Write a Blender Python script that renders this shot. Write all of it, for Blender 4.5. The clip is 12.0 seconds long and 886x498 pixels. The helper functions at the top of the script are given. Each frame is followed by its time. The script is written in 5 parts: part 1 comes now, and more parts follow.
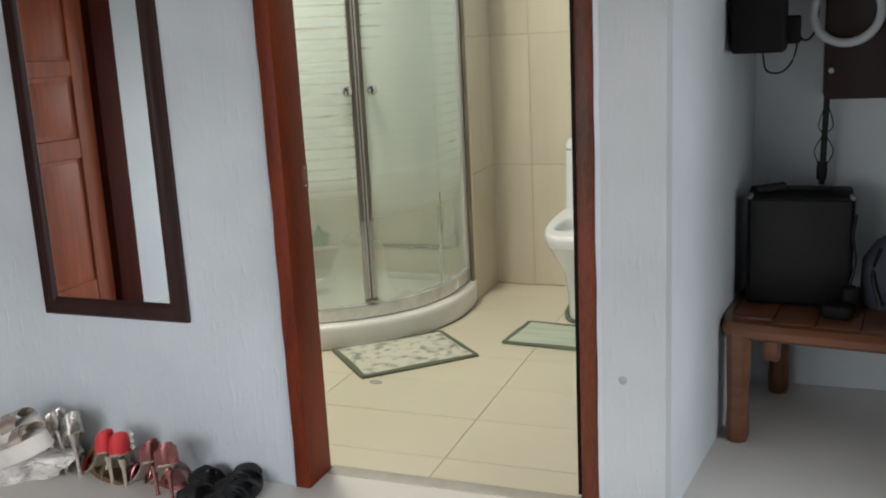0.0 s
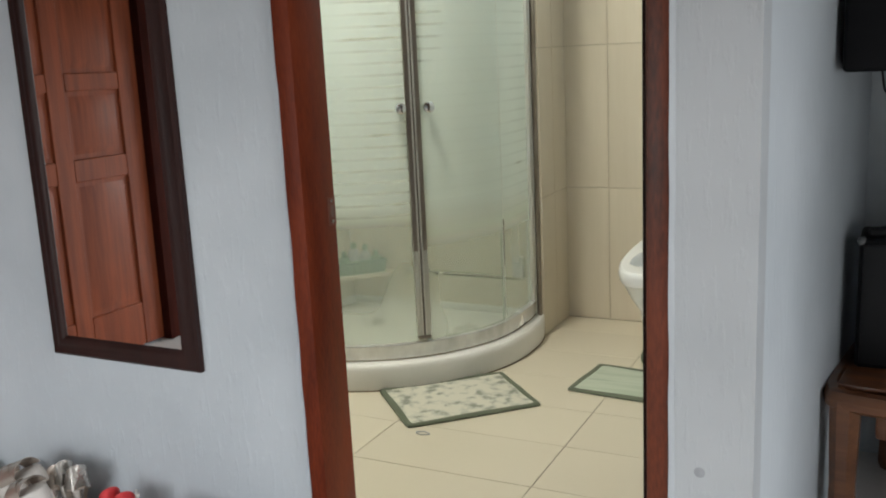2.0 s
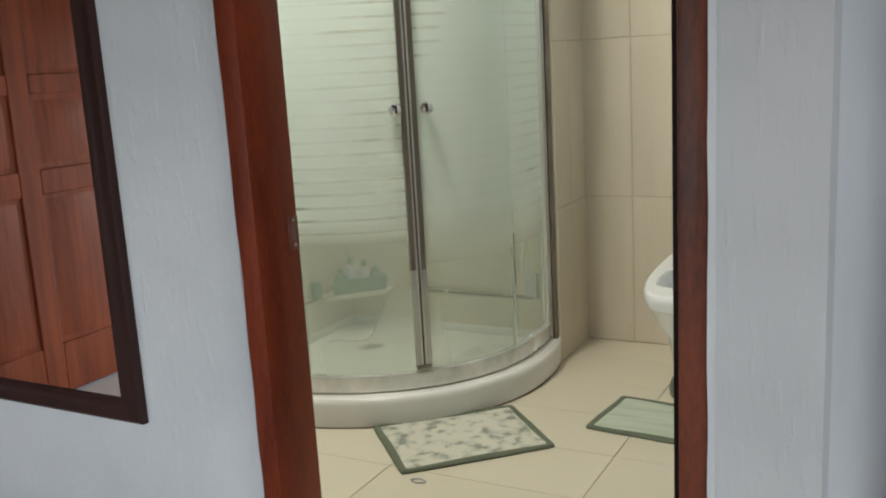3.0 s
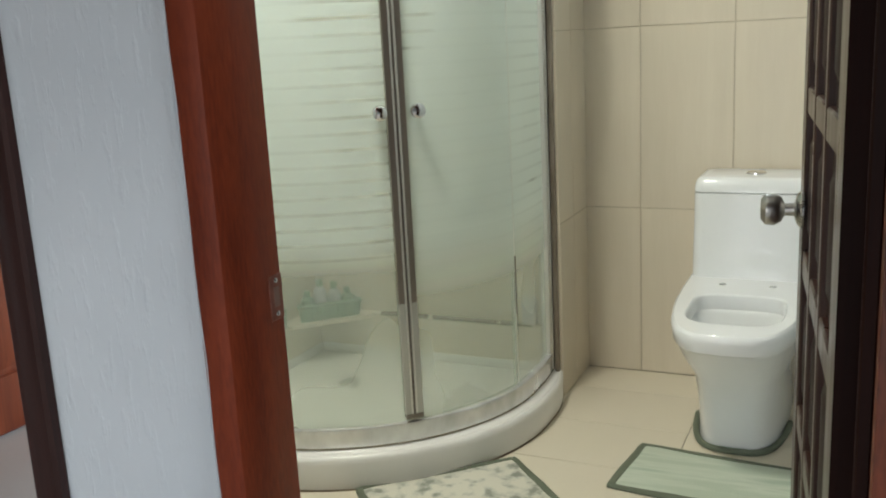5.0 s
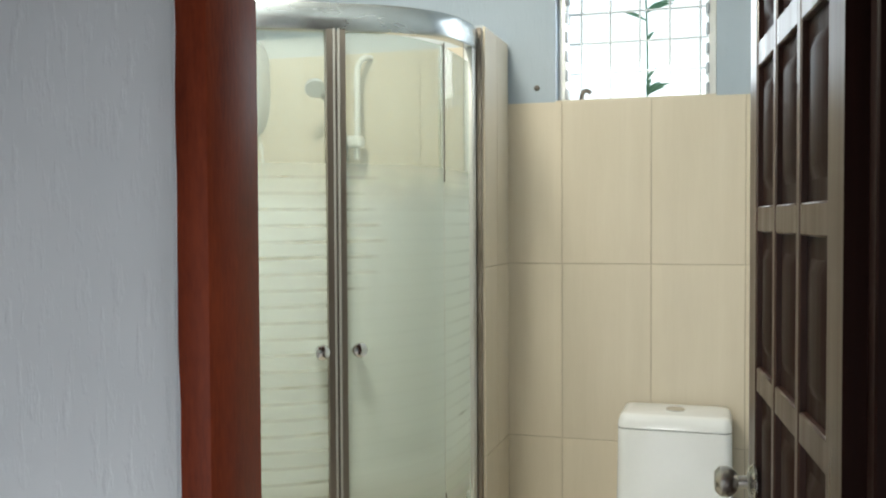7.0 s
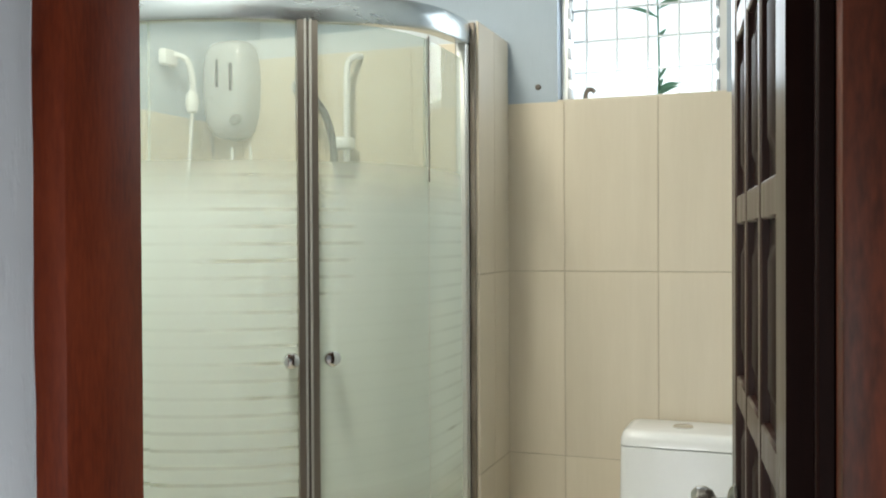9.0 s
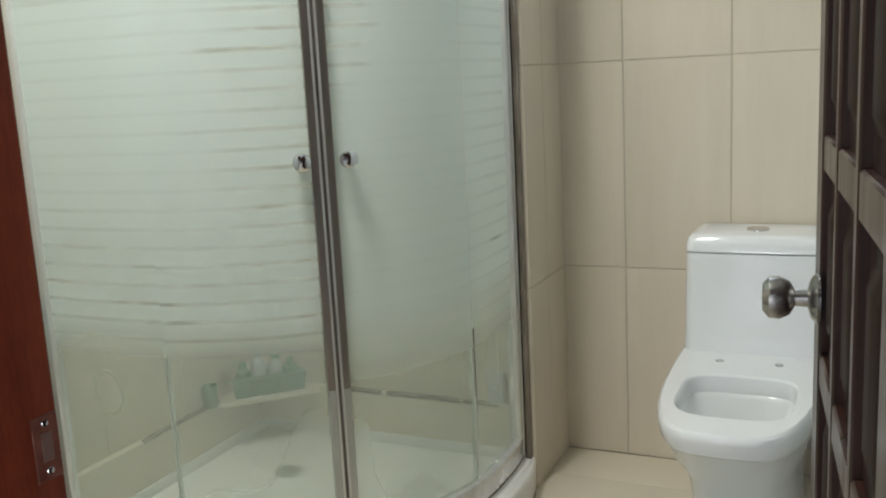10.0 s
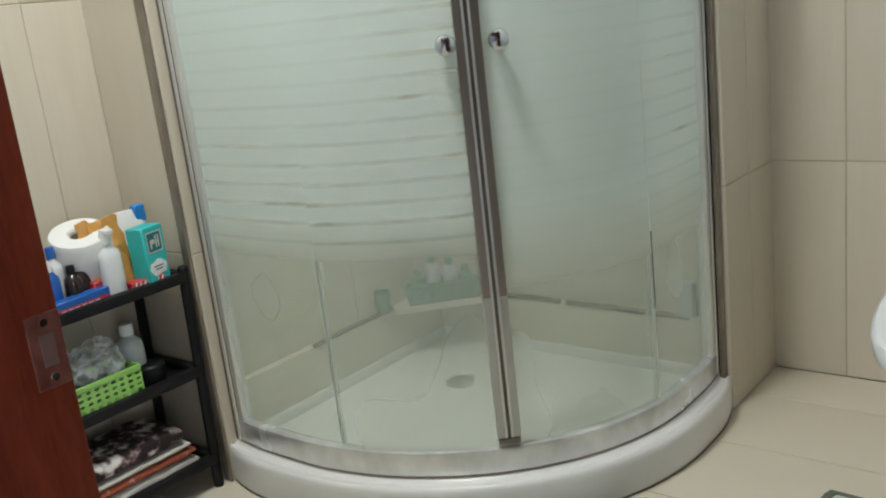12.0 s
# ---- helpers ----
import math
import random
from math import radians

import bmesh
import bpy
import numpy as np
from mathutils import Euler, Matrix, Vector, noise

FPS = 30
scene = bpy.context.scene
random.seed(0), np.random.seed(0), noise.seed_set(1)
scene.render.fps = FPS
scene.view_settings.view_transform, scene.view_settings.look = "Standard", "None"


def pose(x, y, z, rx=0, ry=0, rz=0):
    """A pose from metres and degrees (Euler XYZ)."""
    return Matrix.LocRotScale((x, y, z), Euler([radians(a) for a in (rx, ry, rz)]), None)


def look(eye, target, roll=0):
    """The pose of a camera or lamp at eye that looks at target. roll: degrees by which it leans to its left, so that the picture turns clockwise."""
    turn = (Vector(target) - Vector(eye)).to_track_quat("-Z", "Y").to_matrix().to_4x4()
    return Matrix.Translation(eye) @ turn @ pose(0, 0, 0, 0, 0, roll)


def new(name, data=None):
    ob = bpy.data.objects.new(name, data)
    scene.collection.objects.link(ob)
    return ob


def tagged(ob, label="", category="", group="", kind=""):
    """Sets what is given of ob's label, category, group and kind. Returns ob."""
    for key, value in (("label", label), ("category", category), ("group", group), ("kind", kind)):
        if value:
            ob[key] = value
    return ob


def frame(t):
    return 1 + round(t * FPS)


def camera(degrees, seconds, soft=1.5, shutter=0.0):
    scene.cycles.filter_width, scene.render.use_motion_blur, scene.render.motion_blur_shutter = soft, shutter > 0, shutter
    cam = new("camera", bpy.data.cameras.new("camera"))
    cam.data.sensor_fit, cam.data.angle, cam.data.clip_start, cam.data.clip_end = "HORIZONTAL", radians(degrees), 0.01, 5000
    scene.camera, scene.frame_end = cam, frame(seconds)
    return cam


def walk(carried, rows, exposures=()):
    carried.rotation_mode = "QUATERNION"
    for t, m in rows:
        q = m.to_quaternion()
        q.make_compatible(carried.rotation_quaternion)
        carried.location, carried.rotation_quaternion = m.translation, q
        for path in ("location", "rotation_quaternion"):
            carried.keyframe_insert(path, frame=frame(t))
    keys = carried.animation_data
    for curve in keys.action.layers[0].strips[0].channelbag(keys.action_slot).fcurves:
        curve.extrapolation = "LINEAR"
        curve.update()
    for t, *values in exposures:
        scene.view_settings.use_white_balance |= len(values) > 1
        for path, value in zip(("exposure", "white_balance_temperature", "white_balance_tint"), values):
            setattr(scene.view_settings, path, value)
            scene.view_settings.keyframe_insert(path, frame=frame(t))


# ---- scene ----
cam = camera(51.0, 12.0, soft=2.0)
PATH = [
    (0, (1.22, -2.05, 1.182), (0.511, -0.232, 0.743), -2.9),
    (0.5, (1.255, -1.955, 1.189), (0.473, -0.162, 0.771), -2.8),
    (1, (1.256, -1.853, 1.17), (0.375, -0.105, 0.757), -3.2),
    (1.5, (1.241, -1.789, 1.191), (0.338, -0.057, 0.762), -3.1),
    (2, (1.174, -1.672, 1.194), (0.293, 0.075, 0.778), -2.8),
    (2.5, (1.118, -1.52, 1.185), (0.263, 0.239, 0.768), -3.0),
    (3, (1.072, -1.297, 1.159), (0.143, 0.427, 0.753), -3.3),
    (3.2, (1.059, -1.248, 1.17), (0.109, 0.458, 0.736), -3.1),
    (4.8, (0.746, -0.977, 1.18), (-0.076, 0.791, 0.736), -3.2),
    (5, (0.737, -0.931, 1.184), (-0.085, 0.838, 0.743), -3.0),
    (5.5, (0.702, -0.954, 1.218), (-0.059, 0.844, 0.784), -2.8),
    (6, (0.637, -1.002, 1.267), (-0.021, 0.856, 0.933), -2.1),
    (6.5, (0.598, -1.004, 1.278), (-0.012, 0.892, 1.089), -0.8),
    (7, (0.595, -0.988, 1.341), (0.004, 0.922, 1.279), -0.3),
    (7.2, (0.593, -0.986, 1.288), (0.004, 0.925, 1.319), -0.2),
    (8, (0.655, -0.93, 1.305), (0.035, 0.975, 1.49), -0.2),
    (8.8, (0.715, -0.863, 1.303), (0.057, 1.025, 1.374), -0.2),
    (9, (0.713, -0.796, 1.295), (0.024, 1.082, 1.275), -0.3),
    (9.5, (0.725, -0.658, 1.231), (-0.054, 1.172, 1.025), -1.4),
    (10, (0.696, -0.49, 1.169), (-0.137, 1.292, 0.806), -3.0),
    (10.5, (0.714, -0.297, 1.114), (-0.301, 1.369, 0.671), -4.2),
    (11, (0.712, -0.248, 1.07), (-0.47, 1.288, 0.57), -5.7),
    (11.5, (0.715, -0.238, 1.075), (-0.531, 1.235, 0.546), -6.9),
    (12, (0.719, -0.246, 1.083), (-0.521, 1.238, 0.577), -6.7),
]

walk(cam, [(t, look(eye, target, roll)) for t, eye, target, roll in PATH],
     exposures=[(0.0, 0.0, 6600, 10), (2.0, -0.04, 6600, 10), (3.1, -0.16, 6600, 10), (4.8, -0.08, 6450, 9), (6.5, 0.0, 6500, 10), (9.3, -0.03, 6500, 10), (10.4, -0.26, 5950, 14), (12.0, -0.16, 5950, 13)])

# ---- world and large lights ----
world = bpy.data.worlds.new("world")
scene.world = world
world.use_nodes = True
wn = world.node_tree.nodes
sky = wn.new("ShaderNodeTexSky")
sky.sky_type, sky.sun_disc, sky.sun_elevation, sky.sun_rotation = "NISHITA", False, radians(50), radians(200)
wn["Background"].inputs[1].default_value = 0.12
world.node_tree.links.new(sky.outputs[0], wn["Background"].inputs[0])


def area_lamp(name, m, w, h, watts, colour, spread=180):
    data = bpy.data.lights.new(name, "AREA")
    data.shape, data.size, data.size_y, data.energy, data.color = "RECTANGLE", w, h, watts, colour
    data.spread = radians(spread)
    ob = new(name, data)
    ob.matrix_world = m
    return ob


# daylight: added unseen south fill, bedroom and bathroom windows; the bathroom's ceiling lamp
area_lamp("south_fill_light", look((-0.35, -3.36, 1.00), (-0.35, -2.15, -0.35)), 1.7, 1.0, 43, (0.94, 0.97, 1.0), 128)
area_lamp("east_window_light", look((3.36, -1.1, 0.82), (1.0, -0.85, -0.1)), 1.4, 0.95, 38, (0.94, 0.97, 1.0), 155)
area_lamp("bathroom_window_light", look((0.27, 2.26, 2.0), (0.2, 0.6, 0.9)), 0.45, 0.45, 2.5, (0.85, 0.94, 1.0))
disc = area_lamp("bathroom_ceiling_light", look((-0.42, 0.62, 2.85), (-0.42, 0.62, 0.0)), 0.36, 0.36, 42, (1.0, 0.975, 0.83))
disc.data.shape = "DISK"

# ---- materials ----
def nodes_of(name):
    m = bpy.data.materials.new(name)
    m.use_nodes = True
    nt = m.node_tree
    return m, nt, nt.nodes, nt.links, nt.nodes["Principled BSDF"]


def surface(name, c1, c2, rough=0.5, metal=0.0, scale=6.0, stretch=(1, 1, 1), bump=0.1, fine=60.0, spread=0.25, coat=0.0,
            rough2=None, vary=0.0, dist=0.002, spec=0.5):
    """Two colours mixed by a broad noise, with fine grain, uneven gloss and relief."""
    m, nt, n, l, p = nodes_of(name)
    co = n.new("ShaderNodeTexCoord")
    mp = n.new("ShaderNodeMapping")
    mp.inputs["Scale"].default_value = stretch
    l.new(co.outputs["Object"], mp.inputs[0])
    big = n.new("ShaderNodeTexNoise")
    big.inputs["Scale"].default_value, big.inputs["Detail"].default_value = scale, 5
    small = n.new("ShaderNodeTexNoise")
    small.inputs["Scale"].default_value, small.inputs["Detail"].default_value = fine, 3
    l.new(mp.outputs[0], big.inputs[0])
    l.new(mp.outputs[0], small.inputs[0])
    blend = n.new("ShaderNodeMix")
    blend.inputs[0].default_value = 0.3
    l.new(big.outputs[0], blend.inputs[2])
    l.new(small.outputs[0], blend.inputs[3])
    ramp = n.new("ShaderNodeValToRGB")
    ramp.color_ramp.elements[0].position, ramp.color_ramp.elements[1].position = 0.5 - spread, 0.5 + spread
    ramp.color_ramp.elements[0].color, ramp.color_ramp.elements[1].color = (*c1, 1), (*c2, 1)
    l.new(blend.outputs[0], ramp.inputs[0])
    colour = ramp.outputs[0]
    if vary:
        info = n.new("ShaderNodeObjectInfo")
        hsv = n.new("ShaderNodeHueSaturation")
        rng = n.new("ShaderNodeMapRange")
        rng.inputs[3].default_value, rng.inputs[4].default_value = 1 - vary, 1 + vary
        l.new(info.outputs["Random"], rng.inputs[0])
        l.new(rng.outputs[0], hsv.inputs["Value"])
        l.new(colour, hsv.inputs["Color"])
        colour = hsv.outputs[0]
    l.new(colour, p.inputs["Base Color"])
    rr = n.new("ShaderNodeMapRange")
    rr.inputs[1].default_value, rr.inputs[2].default_value = 0.3, 0.7
    rr.inputs[3].default_value, rr.inputs[4].default_value = rough, rough2 if rough2 is not None else min(1, rough + 0.12)
    l.new(big.outputs[0], rr.inputs[0])
    l.new(rr.outputs[0], p.inputs["Roughness"])
    p.inputs["Metallic"].default_value = metal
    p.inputs["Specular IOR Level"].default_value = spec
    p.inputs["Coat Weight"].default_value = coat
    if bump:
        b = n.new("ShaderNodeBump")
        b.inputs["Strength"].default_value, b.inputs["Distance"].default_value = bump, dist
        l.new(small.outputs[0], b.inputs["Height"])
        l.new(b.outputs[0], p.inputs["Normal"])
    return m


def wall_paint(name, c1, c2):
    """Roller-textured emulsion: tall drips of relief over a mottled coat."""
    m, nt, n, l, p = nodes_of(name)
    co = n.new("ShaderNodeTexCoord")
    mp = n.new("ShaderNodeMapping")
    mp.inputs["Scale"].default_value = (1, 1, 0.26)
    l.new(co.outputs["Object"], mp.inputs[0])
    drip = n.new("ShaderNodeTexNoise")
    drip.inputs["Scale"].default_value, drip.inputs["Detail"].default_value, drip.inputs["Roughness"].default_value = 54, 4, 0.6
    broad = n.new("ShaderNodeTexNoise")
    broad.inputs["Scale"].default_value, broad.inputs["Detail"].default_value = 2.4, 6
    l.new(mp.outputs[0], drip.inputs[0])
    l.new(co.outputs["Object"], broad.inputs[0])
    ramp = n.new("ShaderNodeValToRGB")
    ramp.color_ramp.elements[0].position, ramp.color_ramp.elements[1].position = 0.32, 0.68
    ramp.color_ramp.elements[0].color, ramp.color_ramp.elements[1].color = (*c1, 1), (*c2, 1)
    l.new(broad.outputs[0], ramp.inputs[0])
    l.new(ramp.outputs[0], p.inputs["Base Color"])
    lift = n.new("ShaderNodeMapRange")
    lift.inputs[1].default_value, lift.inputs[2].default_value = 0.52, 0.78
    l.new(drip.outputs[0], lift.inputs[0])
    b = n.new("ShaderNodeBump")
    b.inputs["Strength"].default_value, b.inputs["Distance"].default_value = 0.42, 0.003
    l.new(lift.outputs[0], b.inputs["Height"])
    l.new(b.outputs[0], p.inputs["Normal"])
    p.inputs["Roughness"].default_value = 0.55
    return m


def wood(name, c1, c2, rough, coat=0.2, along="Z", spec=0.5):
    """Varnished timber with stretched grain and darker knots."""
    st = {"X": (0.06, 1, 1), "Y": (1, 0.06, 1), "Z": (1, 1, 0.06)}[along]
    return surface(name, c1, c2, rough, 0, 26, st, 0.15, 120, 0.2, coat, rough + 0.15, 0, 0.001, spec)


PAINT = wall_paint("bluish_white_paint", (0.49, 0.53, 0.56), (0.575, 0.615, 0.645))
# Greyer paint of the pier, darkened further for shade falling on it.
PAINT_PIER = wall_paint("greyer_shaded_paint", (0.43, 0.45, 0.465), (0.50, 0.52, 0.535))
PAINT_BLUE = wall_paint("pale_blue_paint", (0.36, 0.43, 0.50), (0.43, 0.50, 0.57))
CEIL = surface("ceiling_off_white", (0.44, 0.43, 0.41), (0.50, 0.49, 0.47), 0.8)
TILE = surface("cream_wall_tile", (0.60, 0.53, 0.415), (0.675, 0.605, 0.49), 0.30, 0, 7, (3, 3, 0.25), 0.03, 40, 0.3, 0.0, 0.42, 0.03, 0.002, 0.4)
FTILE = surface("cream_floor_tile", (0.635, 0.575, 0.46), (0.68, 0.62, 0.50), 0.30, 0, 5, (1, 1, 1), 0.02, 90, 0.4, 0.0, 0.40, 0.02)
GROUT = surface("grey_brown_grout", (0.22, 0.19, 0.15), (0.36, 0.31, 0.25), 0.85)
FLOOR = surface("pale_grey_floor", (0.66, 0.635, 0.60), (0.74, 0.715, 0.68), 0.29, 0, 3, (1, 1, 1), 0.04, 70, 0.3, 0, 0.4)
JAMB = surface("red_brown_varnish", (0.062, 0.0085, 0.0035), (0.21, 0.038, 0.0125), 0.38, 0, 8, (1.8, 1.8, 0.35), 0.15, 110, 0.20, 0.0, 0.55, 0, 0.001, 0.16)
# Right jamb: stained varnish, toned darker for the side turned from the light.
STAINED_DIM = surface("stained_shaded_varnish", (0.018, 0.006, 0.004), (0.16, 0.036, 0.014), 0.36, 0, 5, (2.2, 2.2, 0.5), 0.15, 90, 0.16, 0.0, 0.5, 0, 0.001, 0.3)
# Framing lighter for its sheen, panels darker: sheen and shade put into the colour.
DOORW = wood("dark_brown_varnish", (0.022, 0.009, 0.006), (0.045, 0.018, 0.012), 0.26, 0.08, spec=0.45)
DOOR_DARK = wood("darkened_door_wood", (0.008, 0.0025, 0.0018), (0.019, 0.0055, 0.0035), 0.45, 0.0, spec=0.1)
REDDOOR = wood("mahogany_varnish", (0.15, 0.028, 0.009), (0.34, 0.080, 0.028), 0.42, 0.04, spec=0.35)
FRAMEW = wood("black_brown_frame", (0.016, 0.0065, 0.0055), (0.036, 0.012, 0.0095), 0.35, 0.0, spec=0.25)
TABLEW = wood("worn_brown_table", (0.065, 0.021, 0.009), (0.19, 0.074, 0.029), 0.3, 0.2, "X")
CERAMIC = surface("white_ceramic", (0.76, 0.775, 0.78), (0.80, 0.81, 0.815), 0.08, 0, 3, bump=0.0, rough2=0.14)
ACRYLIC = surface("white_acrylic", (0.73, 0.72, 0.69), (0.78, 0.77, 0.745), 0.26, 0, 3, bump=0.0, rough2=0.34)
RAIL = surface("polished_stained_rail", (0.56, 0.56, 0.56), (0.85, 0.85, 0.85), 0.16, 0.6, 6, (1, 1, 0.6), 0.0, 30, 0.14, 0, 0.30)
WGROUT = surface("tan_grout", (0.42, 0.365, 0.28), (0.54, 0.475, 0.37), 0.85, 0, 9)
DARKJ = wood("dark_red_frame", (0.030, 0.006, 0.004), (0.065, 0.014, 0.009), 0.6, 0.0, spec=0.06)
# Brown stands in for the dark bedroom that the polished stile reflects.
FLANK = surface("brownish_polished_stile", (0.30, 0.262, 0.225), (0.42, 0.375, 0.33), 0.26, 0.8, 5, (1, 1, 0.3), 0.0, 30, 0.3, 0, 0.34)
# Pale tone stands in for the white tray that shows in the lower seal.
PALESEAL = surface("tray_pale_seal", (0.40, 0.40, 0.365), (0.56, 0.56, 0.52), 0.25, 0.3, 9, (1, 1, 0.4), 0.0, 40, 0.25)
TOPRAIL = surface("polished_head_rail", (0.48, 0.53, 0.55), (0.58, 0.63, 0.65), 0.30, 0.8, 4, (1, 1, 4), 0.0, 30, 0.3, 0, 0.2)
# Brown imitates the dark tile that the chrome strip reflects.
TILE_REFLECT = surface("tile_reflection_strip", (0.17, 0.135, 0.10), (0.36, 0.31, 0.26), 0.32, 0.55, 9, (3, 3, 0.7), 0.02, 40, 0.2)
CHROME = surface("chrome", (0.66, 0.66, 0.65), (0.78, 0.78, 0.77), 0.08, 1.0, 12, bump=0.0, rough2=0.22)
ALU = surface("satin_aluminium", (0.66, 0.655, 0.62), (0.80, 0.795, 0.765), 0.30, 0.65, 2, (1, 1, 0.3), 0.0, 20, 0.3, 0, 0.38)
STRIP = surface("grey_brown_seal", (0.13, 0.11, 0.092), (0.21, 0.185, 0.16), 0.3, 0.3)
BLACKP = surface("black_plastic", (0.005, 0.005, 0.006), (0.011, 0.011, 0.012), 0.45, 0, 9, fine=140, spec=0.25)
WHITEP = surface("white_plastic", (0.72, 0.73, 0.72), (0.79, 0.80, 0.79), 0.28, bump=0.02)
GREYP = surface("grey_plastic", (0.42, 0.44, 0.46), (0.5, 0.52, 0.54), 0.29, bump=0.02)
GRIME = surface("brown_grime", (0.12, 0.09, 0.05), (0.24, 0.19, 0.12), 0.7, 0, 30)

MIRROR = nodes_of("mirror_silver")[0]
MIRROR.node_tree.nodes["Principled BSDF"].inputs["Metallic"].default_value = 1
MIRROR.node_tree.nodes["Principled BSDF"].inputs["Roughness"].default_value = 0.012
MIRROR.node_tree.nodes["Principled BSDF"].inputs["Base Color"].default_value = (0.86, 0.88, 0.87, 1)


def glow(name, colour, strength):
    m, nt, n, l, p = nodes_of(name)
    p.inputs["Emission Color"].default_value, p.inputs["Emission Strength"].default_value = (*colour, 1), strength
    p.inputs["Base Color"].default_value = (0.8, 0.8, 0.8, 1)
    return m


def shower_glass(name, stripe_from, stripe_amount, low, fade, striped):
    """Clear glass with an etched milky band; thin clear stripes run across the band."""
    m, nt, n, l, p = nodes_of(name)
    co = n.new("ShaderNodeTexCoord")
    sep = n.new("ShaderNodeSeparateXYZ")
    l.new(co.outputs["Object"], sep.inputs[0])

    def math_node(op, a, b=None, clamp=False):
        k = n.new("ShaderNodeMath")
        k.operation, k.use_clamp = op, clamp
        for i, v in enumerate((a, b)):
            if v is None:
                continue
            if isinstance(v, (int, float)):
                k.inputs[i].default_value = v
            else:
                l.new(v, k.inputs[i])
        return k.outputs[0]

    def ramp(v, a, b, o0=0.0, o1=1.0):
        r = n.new("ShaderNodeMapRange")
        r.inputs[1].default_value, r.inputs[2].default_value, r.inputs[3].default_value, r.inputs[4].default_value = a, b, o0, o1
        l.new(v, r.inputs[0])
        return r.outputs[0]

    z = sep.outputs[2]
    band = math_node("MULTIPLY", ramp(z, low - fade, low + 0.02), ramp(z, 1.50, 1.36))
    saw = math_node("PINGPONG", math_node("SUBTRACT", z, 0.632), 0.0205)
    wob = n.new("ShaderNodeTexNoise")
    wob.inputs["Scale"].default_value, wob.inputs["Detail"].default_value = 30, 2
    l.new(co.outputs["Object"], wob.inputs[0])
    line = ramp(math_node("ADD", saw, math_node("MULTIPLY", math_node("SUBTRACT", wob.outputs[0], 0.5), 0.0016)), 0.0022, 0.0062, 1.0, 0.0)
    nz = n.new("ShaderNodeTexNoise")
    mp = n.new("ShaderNodeMapping")
    mp.inputs["Scale"].default_value = (5.0, 5.0, 24)
    l.new(co.outputs["Object"], mp.inputs[0])
    l.new(mp.outputs[0], nz.inputs[0])
    nz.inputs["Scale"].default_value = 1.0
    dash = ramp(nz.outputs[0], stripe_from, stripe_from + 0.10)
    along = math_node("ADD", sep.outputs[0], sep.outputs[1])
    along = math_node("ADD", along, math_node("MULTIPLY", math_node("SUBTRACT", nz.outputs[0], 0.5), 0.25))
    if striped:
        # upper stripes fill the half beside the stile, lower ones the whole width
        where = math_node("MAXIMUM", ramp(along, 0.46, 0.62, 0.12, 1.0), ramp(z, 1.0, 0.74))
    else:
        # short dashes beside the stile near the top, faint ends by the wall
        near = math_node("MULTIPLY", ramp(along, 1.00, 0.94), ramp(z, 1.12, 1.24, 0.12, 5.0))
        where = math_node("MAXIMUM", near, ramp(along, 1.30, 1.55, 0.2, 1.4))
    faint = math_node("MULTIPLY", where, stripe_amount)
    cut = math_node("MULTIPLY", line, math_node("ADD", faint, math_node("MULTIPLY", math_node("MULTIPLY", dash, where, True), 0.45), True), True)
    milk = math_node("MULTIPLY", band, math_node("SUBTRACT", 1.0, cut))
    haze = n.new("ShaderNodeTexNoise")
    haze.inputs["Scale"].default_value, haze.inputs["Detail"].default_value = 2.2, 2
    l.new(co.outputs["Object"], haze.inputs[0])
    film = math_node("MULTIPLY", ramp(haze.outputs[0], 0.2, 0.8, 0.88, 1.0), 0.27)
    film = math_node("MULTIPLY", film, ramp(z, 1.24, 1.46, 1.0, 0.85))
    amount = math_node("ADD", math_node("MULTIPLY", milk, 0.56), film, True)
    clear = n.new("ShaderNodeBsdfTransparent")
    clear.inputs[0].default_value = (0.925, 0.955, 0.93, 1)
    gloss = n.new("ShaderNodeBsdfGlossy")
    gloss.inputs["Roughness"].default_value = 0.06
    fres = n.new("ShaderNodeLayerWeight")
    fres.inputs[0].default_value = 0.5
    edge = math_node("ADD", math_node("MULTIPLY", math_node("POWER", fres.outputs[1], 4.0), 0.5), 0.03)
    sheet = n.new("ShaderNodeMixShader")
    l.new(edge, sheet.inputs[0])
    l.new(clear.outputs[0], sheet.inputs[1])
    l.new(gloss.outputs[0], sheet.inputs[2])
    dif, tra = n.new("ShaderNodeBsdfDiffuse"), n.new("ShaderNodeBsdfTranslucent")
    dif.inputs[0].default_value = tra.inputs[0].default_value = (0.85, 0.915, 0.89, 1)
    body = n.new("ShaderNodeMixShader")
    body.inputs[0].default_value = 0.5
    l.new(dif.outputs[0], body.inputs[1])
    l.new(tra.outputs[0], body.inputs[2])
    out = n.new("ShaderNodeMixShader")
    l.new(amount, out.inputs[0])
    l.new(sheet.outputs[0], out.inputs[1])
    l.new(body.outputs[0], out.inputs[2])
    l.new(out.outputs[0], n["Material Output"].inputs[0])
    n.remove(p)
    return m


GLASS_L = shower_glass("etched_glass_striped", 0.56, 0.50, 0.66, 0.07, True)
GLASS_R = shower_glass("etched_glass_faint", 0.64, 0.11, 0.66, 0.15, False)


